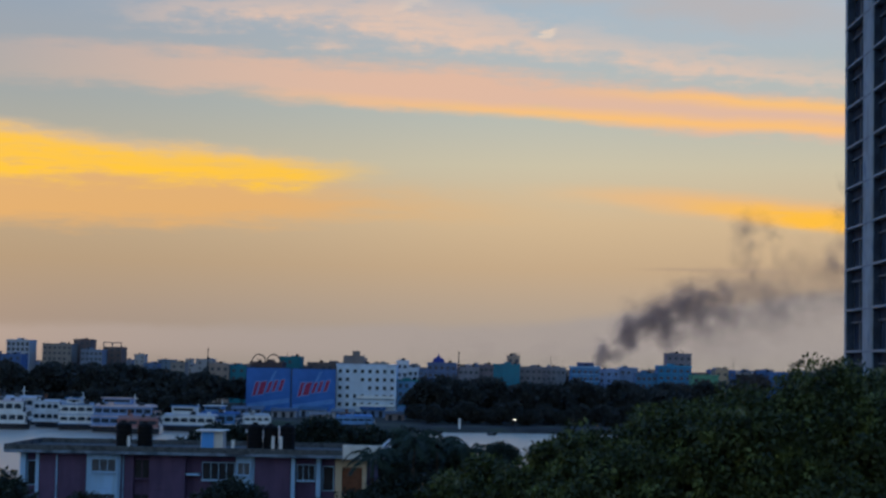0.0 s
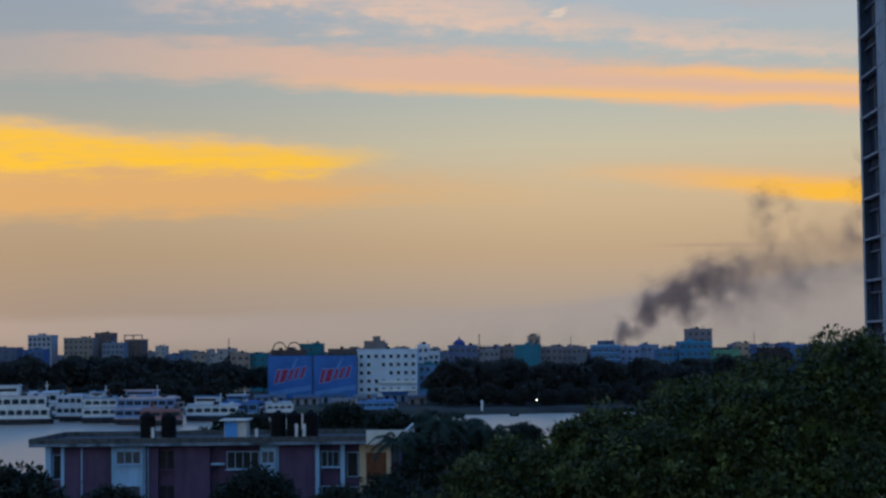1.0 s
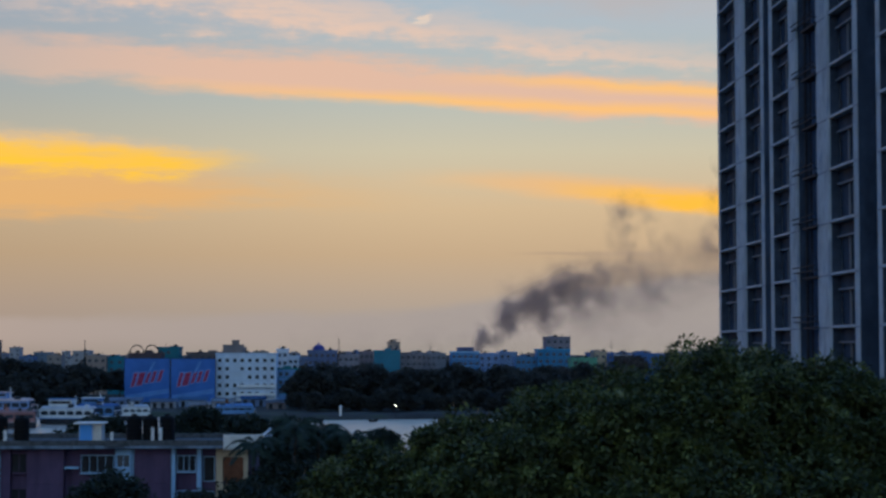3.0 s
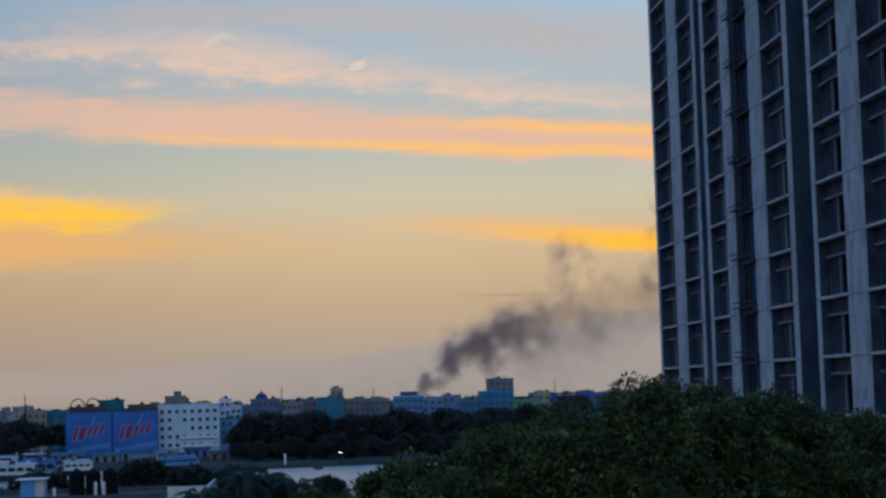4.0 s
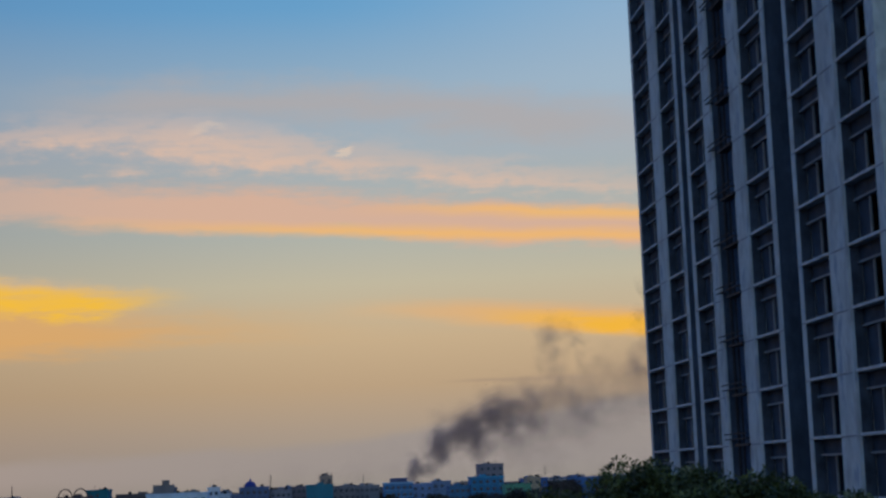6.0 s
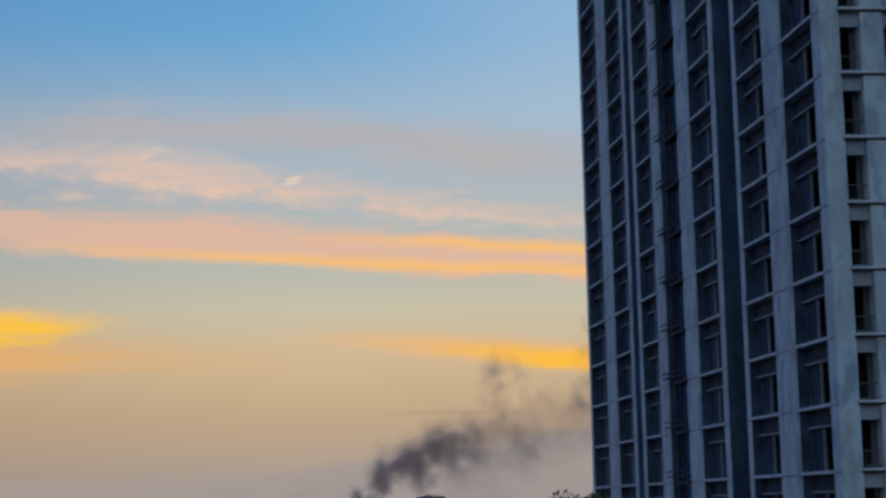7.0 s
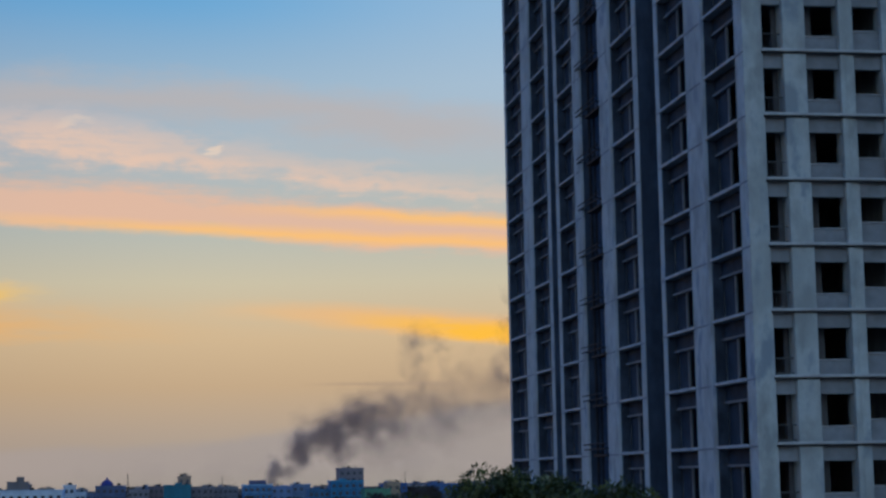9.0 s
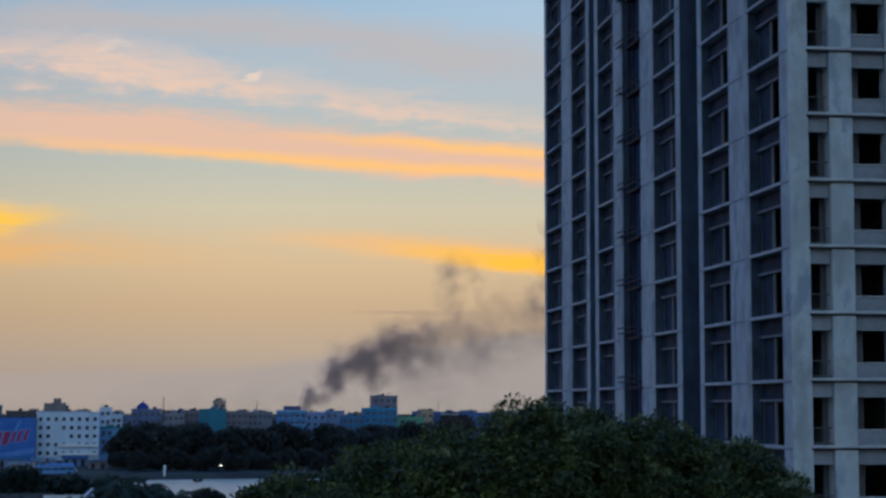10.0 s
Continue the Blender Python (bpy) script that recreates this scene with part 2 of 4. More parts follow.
M = dict(
    concrete=material("concrete", (0.43, 0.465, 0.47), 0.95, vary=0.34, scale=0.42, bump=0.3, dirt=(0.15, 0.20, 0.26), dirt_amount=0.8, streaks=0.5),
    slab=material("slab_concrete", (0.40, 0.41, 0.42), 0.85, vary=0.2, scale=0.8, bump=0.3, random_amount=0.4),
    # concrete darkened in colour so the tower's inside looks unlit; also one roof frame
    core=material("darkened_core_concrete", (0.13, 0.13, 0.14), 0.95, vary=0.3, scale=0.5, bump=0.2),
    # near-black wall colour that stands in for shade in bays and cabins
    shaft=material("shade_render", (0.042, 0.055, 0.076), 0.95, vary=0.35, scale=0.6, random_amount=0.5),
    # recess shade mixed into the wall colour, well below the concrete's own tone
    recess=material("shaded_recess_render", (0.058, 0.084, 0.130), 0.95, vary=0.35, scale=0.5, streaks=0.4),
    # lintel and mullion concrete with the bay's shade painted into its grey
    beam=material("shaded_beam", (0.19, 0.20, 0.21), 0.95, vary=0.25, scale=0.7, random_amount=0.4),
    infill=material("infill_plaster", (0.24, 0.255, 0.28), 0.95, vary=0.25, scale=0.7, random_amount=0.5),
    steel=material("dark_steel", (0.035, 0.035, 0.04), 0.8, 0.0, scale=2.0),
    rail=material("galvanised_rail", (0.12, 0.125, 0.13), 0.6, 0.3, scale=2.0),
    # pane colour lifted to paint distance haze over the city windows
    far_pane=material("hazed_far_pane", (0.075, 0.085, 0.10), 0.5, vary=0.3, scale=0.5, bump=0.0),
    # dark lining colour that paints the shade on the bay returns
    bay_shade=material("bay_shade_lining", (0.060, 0.080, 0.116), 0.95, vary=0.4, scale=0.7, random_amount=0.5),
    white=material("white_paint", (0.72, 0.72, 0.70), 0.7, vary=0.12, scale=0.3, dirt=(0.35, 0.34, 0.33), dirt_amount=0.5, streaks=True),
    void=material("unlit_window", (0.025, 0.028, 0.035), 0.35, vary=0.3, scale=1.0, bump=0.0),
    bark=material("bark", (0.09, 0.07, 0.055), 0.9, vary=0.35, scale=3.0, bump=0.6),
    earth=material("earth", (0.05, 0.05, 0.05), 0.95, vary=0.35, scale=0.05, bump=0.3, dirt=(0.05, 0.07, 0.035), dirt_amount=0.8),
    tank=material("black_plastic", (0.006, 0.006, 0.007), 0.65, vary=0.3, scale=2.0, bump=0.0, spec=0.15),
    purple=material("faded_purple_paint", (0.110, 0.075, 0.140), 0.85, vary=0.28, scale=0.5, dirt=(0.06, 0.045, 0.08), dirt_amount=0.5, streaks=True),
    stained=material("stained_roof_concrete", (0.11, 0.12, 0.13), 0.9, vary=0.55, scale=0.9, dirt=(0.03, 0.03, 0.03), dirt_amount=0.8),
    cream=material("cream_paint", (0.58, 0.46, 0.32), 0.85, vary=0.2, scale=0.5, streaks=True),
    brick=material("brown_brick", (0.17, 0.075, 0.045), 0.9, vary=0.25, scale=1.2),
    rust=material("rusty_steel", (0.16, 0.08, 0.05), 0.8, 0.2, vary=0.3, scale=1.5),
    board=material("blue_hoarding", lin(62, 108, 178), 0.6, vary=0.14, scale=0.12, bump=0.05),
    board_light=material("pale_blue_print", lin(86, 134, 194), 0.6, vary=0.15, scale=0.3, bump=0.0),
    board_red=material("red_print", lin(148, 58, 88), 0.6, vary=0.1, scale=0.4, bump=0.0),
    board_white=material("white_print", lin(122, 142, 192), 0.6, vary=0.1, scale=0.4, bump=0.0),
    leaf=leaf_material("mango_leaf", (0.013, 0.021, 0.006, 1), (0.24, 0.27, 0.07, 1)),
    shoot=leaf_material("young_shoot", (0.16, 0.18, 0.10, 1), (0.34, 0.34, 0.22, 1)),
    dark_leaf=leaf_material("far_leaf", (0.014, 0.022, 0.014, 1), (0.040, 0.055, 0.030, 1)),
    # far-bank leaf colours raised and greyed, with the air's haze mixed in
    hazed_bank_leaf=leaf_material("hazed_bank_leaf", (0.034, 0.036, 0.033, 1), (0.050, 0.054, 0.046, 1)),
    palm_leaf=leaf_material("palm_leaf", (0.015, 0.028, 0.012, 1), (0.05, 0.07, 0.03, 1)),
    lamp=glow("lamp_glow", (1.0, 0.95, 0.85, 1), 5.0),
)
PAINTS = {}


def paint(r, g_, b):
    """Weathered wall paint of a colour."""
    key = (r, g_, b)
    if key not in PAINTS:
        PAINTS[key] = material("wall_paint", srgb(*key), 0.85, vary=0.16, scale=0.12, dirt=tuple(c * 0.55 for c in srgb(*key)[:3]), dirt_amount=0.5, streaks=True, bump=0.1)
    return PAINTS[key]


# ---- mesh helpers ----
def finish(bm, name):
    me = bpy.data.meshes.new(name)
    bm.normal_update()
    bm.to_mesh(me)
    bm.free()
    return me


def link(name, me, mat, parent=None, label="", at=None, smooth=False):
    """Links a mesh as one object, under a thing or a part."""
    if mat and not me.materials:
        me.materials.append(mat)
    if smooth:
        me.polygons.foreach_set("use_smooth", [True] * len(me.polygons))
    ob = new(name, me)
    if at is not None:
        ob.matrix_basis = at
    if parent:
        ob.parent = parent
    if label:
        tagged(ob, label)
    return ob


def part(name, bm, mat, parent=None, label="", at=None, smooth=False):
    return link(name, finish(bm, name), mat, parent, label, at, smooth)


def thing(name, label, category, at=None, group="", kind=""):
    ob = new(name)
    ob.empty_display_size = 0.2
    if at is not None:
        ob.matrix_basis = at
    return tagged(ob, label, category, group, kind)


def add_box(bm, x0, x1, y0, y1, z0, z1, bevel=0.0):
    r = bmesh.ops.create_cube(bm, size=1.0)
    bmesh.ops.scale(bm, vec=(x1 - x0, y1 - y0, z1 - z0), verts=r["verts"])
    bmesh.ops.translate(bm, vec=((x0 + x1) / 2, (y0 + y1) / 2, (z0 + z1) / 2), verts=r["verts"])
    if bevel:
        es = list({e for v in r["verts"] for e in v.link_edges})
        bmesh.ops.bevel(bm, geom=es, offset=bevel, segments=1, affect="EDGES")
    return bm


def boxes(*specs, bevel=0.0):
    bm = bmesh.new()
    for s in specs:
        add_box(bm, *s, bevel=bevel)
    return bm


def add_tube(bm, a, b, r0, r1=None, sides=8):
    a, b = Vector(a), Vector(b)
    r1 = r0 if r1 is None else r1
    turn = (b - a).to_track_quat("Z", "Y").to_matrix().to_4x4()
    bmesh.ops.create_cone(bm, cap_ends=True, segments=sides, radius1=r0, radius2=r1, depth=(b - a).length,
                          matrix=Matrix.Translation((a + b) / 2) @ turn)
    return bm


def tube(a, b, r0, r1=None, sides=8):
    return add_tube(bmesh.new(), a, b, r0, r1, sides)


def lathe(profile, sides=16):
    """A turned shape from pairs of radius and height."""
    bm = bmesh.new()
    rings = [[bm.verts.new((r * math.cos(2 * math.pi * i / sides), r * math.sin(2 * math.pi * i / sides), z)) for i in range(sides)] for r, z in profile]
    for lo, hi in zip(rings, rings[1:]):
        for i in range(sides):
            bm.faces.new((lo[i], lo[(i + 1) % sides], hi[(i + 1) % sides], hi[i]))
    bm.faces.new(rings[-1])
    bm.faces.new(list(reversed(rings[0])))
    return bm


# ---- ground and river ----
def shore(x):
    """How far the far bank lies at a place along it."""
    return 519 + 6 * math.sin(x / 45) + 1.2 * math.sin(x / 17) + (25 if x < -58 else 25 * max(0, (-x - 30) / 28) if x < -30 else 0)


def ground_height(x, y):
    near = min(1, max(0, (y - 236 - 5 * math.sin(x / 30)) / 10))
    far = min(1, max(0, (y - shore(x)) / 9))
    bumps = 0.25 * noise.noise(Vector((x * 0.03, y * 0.03, 0)))
    return 0.8 - 3.6 * near + 4.2 * far + bumps * (1 - near + far)


bm = bmesh.new()
xs = [-4600, -2500, -1200, -600, -330] + list(range(-240, 241, 6)) + [330, 600, 1200, 2500, 4600]
ys = [-600, -100, 0, 60, 150, 200, 220] + list(range(228, 262, 4)) + [300, 400, 480] + list(range(505, 575, 2)) + [600, 640, 700, 800, 1000, 1400, 2200, 3500, 4800]
grid = [[bm.verts.new((x, y, ground_height(x, y))) for x in xs] for y in ys]
for r0, r1 in zip(grid, grid[1:]):
    for i in range(len(xs) - 1):
        bm.faces.new((r0[i], r0[i + 1], r1[i + 1], r1[i]))
tagged(part("ground", bm, M["earth"], smooth=True), "dark earth and scrub on both river banks", "ground", kind="structure")

water_mat = bpy.data.materials.new("river_water")
water_mat.use_nodes = True
q = Graph(water_mat.node_tree)
sh = water_mat.node_tree.nodes["Principled BSDF"]
sh.inputs["Base Color"].default_value, sh.inputs["Roughness"].default_value = (0.46, 0.37, 0.30, 1), 0.28
sh.inputs["IOR"].default_value = 2.2
mp = q.node("ShaderNodeMapping")
mp.inputs["Scale"].default_value = (0.5, 1.0, 1)
q.put(mp.inputs["Vector"], q.node("ShaderNodeTexCoord").outputs["Object"])
bp = q.node("ShaderNodeBump")
bp.inputs["Strength"].default_value, bp.inputs["Distance"].default_value = 1.0, 0.10
q.put(bp.inputs["Height"], q.noise(mp.outputs[0], 1.0, 5.0, 0.6))
q.put(sh.inputs["Normal"], bp.outputs[0])
bm = bmesh.new()
bm.faces.new([bm.verts.new(p) for p in ((-2400, 226, 0), (2400, 226, 0), (2400, 580, 0), (-2400, 580, 0))])
tagged(part("water", bm, water_mat), "calm river reflecting the pale evening sky", "river", kind="structure")


# ---- the unfinished tower ----
TX, TY, STOREY, BASE = 27.38, 79.456, 3.1, 0.6
STOREYS = 27
# stretches of the long side, metres from the near corner: open bays between piers
BAYS = [(1.2, 6.0), (9.33, 14.27), (19.6, 24.6), (34.88, 39.5), (43.15, 48.1), (51.65, 57.5)]
PIERS = [(0.0, 1.2), (6.0, 9.33), (14.27, 15.0), (18.65, 19.6), (24.6, 27.6), (32.4, 34.88), (39.5, 40.45), (42.2, 43.15), (48.1, 51.65), (57.5, 58.2)]
WIDE = 7.7  # the end wall
TOP = BASE + STOREYS * STOREY


def tower():
    t = thing("apartment_tower", "tall unfinished bare concrete apartment tower with open bays", "tower", pose(TX, TY, BASE))
    # piers of the long side, run from the ground to the top
    for s0, s1 in PIERS:
        wide = s1 - s0 > 2
        part("pier", boxes((0, 1.0, s0, s1, 0, TOP - BASE), bevel=0.04), M["concrete"], t)
        joint_mesh = finish(boxes((-0.02, 0.06, s0 + 0.02, s1 - 0.02, -0.05, 0.03)), "pour_joint")
        for k in range(1, STOREYS):
            link("pour_joint", joint_mesh, M["infill"], t, at=pose(0, 0, k * STOREY - 0.1))
        if wide:
            part("pier_strip", boxes((-0.06, 0.1, s0 + 0.15, s0 + 0.5, 0, TOP - BASE)), M["concrete"], t)
    # piers of the end wall
    for a, b, d in ((0.0, 0.92, 0.0), (2.02, 3.15, 0.0), (4.84, 5.1, -0.02), (5.1, 5.58, 0.06), (6.98, WIDE, -0.03)):
        x0 = a + (1.004 if a == 0 else 0)
        if x0 < b:
            part("pier", boxes((x0, b, d, 0.9, 0, TOP - BASE), bevel=0.03), M["concrete"], t)
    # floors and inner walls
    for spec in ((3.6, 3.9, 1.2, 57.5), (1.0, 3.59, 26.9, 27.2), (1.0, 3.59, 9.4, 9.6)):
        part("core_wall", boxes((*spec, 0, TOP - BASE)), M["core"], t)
    # dark panels added over the recess returns to imitate shade there
    for d, y1 in ((1.6, 18.65), (0.75, 32.4), (0.55, 42.2)):
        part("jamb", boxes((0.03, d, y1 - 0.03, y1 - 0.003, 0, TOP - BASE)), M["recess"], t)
    part("back_wall", boxes((WIDE - 0.35, WIDE, 0.9, 58.2, 0, TOP - BASE), (1.0, WIDE - 0.35, 57.9, 58.2, 0, TOP - BASE)), M["concrete"], t)
    part("rear_wing", boxes((WIDE, 12.6, 14.0, 58.2, 0, TOP - BASE), bevel=0.05), M["concrete"], t)
    part("roof_slab", boxes((-0.1, WIDE + 0.1, -0.1, 58.3, TOP - BASE, TOP - BASE + 0.25)), M["slab"], t)
    floor_mesh = finish(boxes((1.76, WIDE - 0.36, 0.45, 57.8, -0.16, 0), *((0.45, 1.757, a - 0.1, b + 0.1, -0.16, 0) for a, b in BAYS)), "floor_slab")
    ledges = [finish(boxes((-0.05, 0.5, a + 0.004, b - 0.004, -0.14, 0.02), bevel=0.015), "ledge") for a, b in BAYS]
    lintels = [finish(boxes((0.38, 0.60, a + 0.004, b - 0.034, -1.02, -0.90)), "lintel") for a, b in BAYS]
    # infill walls over and behind the bays, their shade put into the colour
    overs = [finish(boxes((0.52, 0.62, a + 0.004, b - 0.034, -0.90, -0.16)), "infill_wall") for a, b in BAYS]
    mullions = [finish(boxes((0.46, 0.56, a + (b - a) * 0.52, a + (b - a) * 0.52 + 0.14, 0.02, 2.08)), "mullion") for a, b in BAYS]
    walls = [finish(boxes((0.62, 0.72, a + (b - a) * k0, a + (b - a) * k1, 0, 2.2)), "infill_wall") for (a, b), k0, k1 in zip(BAYS, (0.6, 0.55, 0.3, 0.4, 0.5, 0.45), (0.98, 0.98, 0.98, 0.98, 0.98, 0.98))]
    # thin panels added on each bay's far return as painted shade
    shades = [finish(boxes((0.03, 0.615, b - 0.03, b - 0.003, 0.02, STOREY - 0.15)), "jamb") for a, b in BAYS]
    # near-black strip that draws the shadow line beneath each end-wall ledge
    shadow_strip = finish(boxes((0.924, WIDE - 0.04, -0.03, 0.1, -0.15, -0.064)), "drip_joint")
    # recess walls, coloured as if already in shade
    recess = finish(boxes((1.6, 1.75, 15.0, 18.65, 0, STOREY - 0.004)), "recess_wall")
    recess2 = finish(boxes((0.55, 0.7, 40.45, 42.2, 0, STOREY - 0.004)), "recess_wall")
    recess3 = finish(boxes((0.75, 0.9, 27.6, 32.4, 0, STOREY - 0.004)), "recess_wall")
    stub = finish(boxes((0.22, 0.75, 27.62, 28.6, 0.0, STOREY - 0.01), bevel=0.02), "recess_wall")
    # thin steel gallery before the recessed shaft
    platform = finish(boxes((-0.12, 0.5, 27.62, 31.0, -0.16, -0.02)), "platform")
    gallery_rail = finish(tube((-0.26, 27.5, 0.62), (-0.26, 33.0, 0.62), 0.045, sides=6), "rail")
    gallery_edge = finish(boxes((-0.30, -0.22, 27.5, 32.8, 0.26, 0.34)), "rail")
    bracket = finish(boxes((-0.30, 0.2, -0.04, 0.04, 0.27, 0.33)), "bracket")
    part("pipe", tube((0.3, 31.6, 0), (0.3, 31.6, TOP - BASE), 0.09), M["steel"], t)
    part("pipe", tube((0.45, 30.9, 0), (0.45, 30.9, TOP - BASE), 0.06), M["steel"], t)
    band = finish(boxes((0.93, WIDE - 0.03, -0.14, 0.5, -0.06, 0.07), bevel=0.02), "ledge")
    beams = [finish(boxes((a, b, 0.2, 0.5, -0.82, -0.064)), "lintel") for a, b in ((0.924, 2.016), (3.154, 4.836), (5.584, 6.976))]
    low1 = finish(boxes((3.154, 4.836, 0.26, 0.42, 0.074, 0.74)), "parapet_wall")
    low2 = finish(boxes((5.584, 6.976, 0.26, 0.42, 0.074, 1.04)), "parapet_wall")
    sill = finish(boxes((3.154, 4.83, 0.20, 0.40, 0.744, 0.80), bevel=0.01), "sill")
    sill2 = finish(boxes((5.584, 6.97, 0.20, 0.40, 1.044, 1.10), bevel=0.01), "sill")
    rail = finish(tube((0.93, 0.3, 0.86), (2.01, 0.3, 0.86), 0.03, sides=6), "railing")
    low_rail = finish(tube((0.93, 0.3, 0.16), (2.01, 0.3, 0.16), 0.03, sides=6), "low_rail")
    baluster = finish(tube((0, 0.3, 0.16), (0, 0.3, 0.86), 0.011, sides=4), "baluster")
    jamb = finish(boxes((1.80, 2.6, 0.92, 1.04, 0.004, 2.28)), "window_jamb")
    for k in range(STOREYS):
        at = pose(0, 0, k * STOREY)
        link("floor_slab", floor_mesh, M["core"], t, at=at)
        for i in range(len(BAYS)):
            link("ledge", ledges[i], M["slab"], t, at=at)
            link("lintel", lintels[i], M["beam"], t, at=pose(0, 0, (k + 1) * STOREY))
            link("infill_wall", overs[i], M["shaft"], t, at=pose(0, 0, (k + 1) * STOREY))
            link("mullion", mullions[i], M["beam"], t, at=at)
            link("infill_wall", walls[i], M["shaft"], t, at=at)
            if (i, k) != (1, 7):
                link("jamb", shades[i], M["bay_shade"], t, at=at)
            else:
                link("blue_sheet", shades[i], paint(84, 128, 196), t, "faded blue plastic sheet", at=at)
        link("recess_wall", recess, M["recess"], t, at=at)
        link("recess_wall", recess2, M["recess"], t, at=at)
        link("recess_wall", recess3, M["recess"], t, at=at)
        link("recess_wall", stub, M["concrete"], t, at=at)
        o = link("platform", platform, M["steel"], t, "dark gallery slab with thin rails", at=at)
        link("rail", gallery_rail, M["steel"], o)
        link("rail", gallery_edge, M["steel"], o)
        for y in (27.66, 30.2, 32.3):
            link("bracket", bracket, M["steel"], o, at=pose(0, y, 0))
        link("ledge", band, M["slab"], t, at=at)
        link("drip_joint", shadow_strip, M["void"], t, at=at)
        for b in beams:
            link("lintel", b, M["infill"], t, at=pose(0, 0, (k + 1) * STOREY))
        link("parapet_wall", low1, M["infill"], t, at=at)
        link("parapet_wall", low2, M["infill"], t, at=at)
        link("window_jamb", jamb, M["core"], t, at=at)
        link("sill", sill, M["slab"], t, at=at)
        link("sill", sill2, M["slab"], t, at=at)
        o = link("railing", rail, M["rail"], t, at=at)
        link("low_rail", low_rail, M["rail"], o)
        for i in range(5):
            link("baluster", baluster, M["rail"], o, at=pose(1.1 + i * 0.18, 0, 0))
    return t


tower()


# ---- trees ----
def leaf_cloud(centres, sizes, per, leaf, rng, droop=0.25, width=0.34, tidy=0.6):
    """Many small folded leaves in clumps; one mesh."""
    n = len(centres) * per
    c = np.repeat(np.asarray(centres), per, axis=0)
    r = np.repeat(np.asarray(sizes), per)
    d = rng.normal(size=(n, 3))
    d /= np.linalg.norm(d, axis=1)[:, None]
    d[:, 2] *= 0.75
    p = c + d * (r * rng.uniform(0.35, 1.0, n) ** 0.5)[:, None]
    along = d + rng.normal(size=(n, 3)) * 0.55
    along[:, 2] -= droop
    along /= np.linalg.norm(along, axis=1)[:, None]
    facing = d * tidy + rng.normal(size=(n, 3)) * 0.45
    facing[:, 2] += 0.7
    side = np.cross(along, facing)
    side /= np.linalg.norm(side, axis=1)[:, None]
    lift = np.cross(side, along)
    ln = (leaf * rng.uniform(0.7, 1.3, n))[:, None]
    v = np.empty((n, 4, 3))
    v[:, 0] = p
    v[:, 1] = p + along * ln * 0.5 + side * ln * width * 0.5 + lift * ln * 0.06
    v[:, 2] = p + along * ln
    v[:, 3] = p + along * ln * 0.5 - side * ln * width * 0.5 + lift * ln * 0.06
    me = bpy.data.meshes.new("crown")
    me.vertices.add(n * 4)
    me.vertices.foreach_set("co", v.ravel())
    me.loops.add(n * 4)
    me.loops.foreach_set("vertex_index", np.arange(n * 4))
    me.polygons.add(n)
    me.polygons.foreach_set("loop_start", np.arange(n) * 4)
    me.polygons.foreach_set("loop_total", np.full(n, 4))
    me.update()
    return me


def crown_points(rng, lobes, clumps, size, skin=0.72):
    """Clump centres on the skins of a few overlapping lobes (x, y, z, rx, ry, rz)."""
    out, sz = [], []
    for x, y, z, rx, ry, rz in lobes:
        for _ in range(clumps):
            d = rng.normal(size=3)
            d /= np.linalg.norm(d)
            if d[2] < -0.5 or rng.random() < 0.55:
                d[2] = abs(d[2])
            k = rng.uniform(skin, 1.0)
            wob = 1 + 0.16 * noise.noise(Vector((d[0] * 2.2 + x, d[1] * 2.2 + y, d[2] * 2.2))) + 0.07 * noise.noise(Vector((d[0] * 5.5 + y, d[1] * 5.5 + x, d[2] * 5.5)))
            out.append((x + d[0] * rx * k * wob, y + d[1] * ry * k * wob, z + d[2] * rz * k * wob))
            sz.append(size * rng.uniform(0.6, 1.35))
    return out, sz


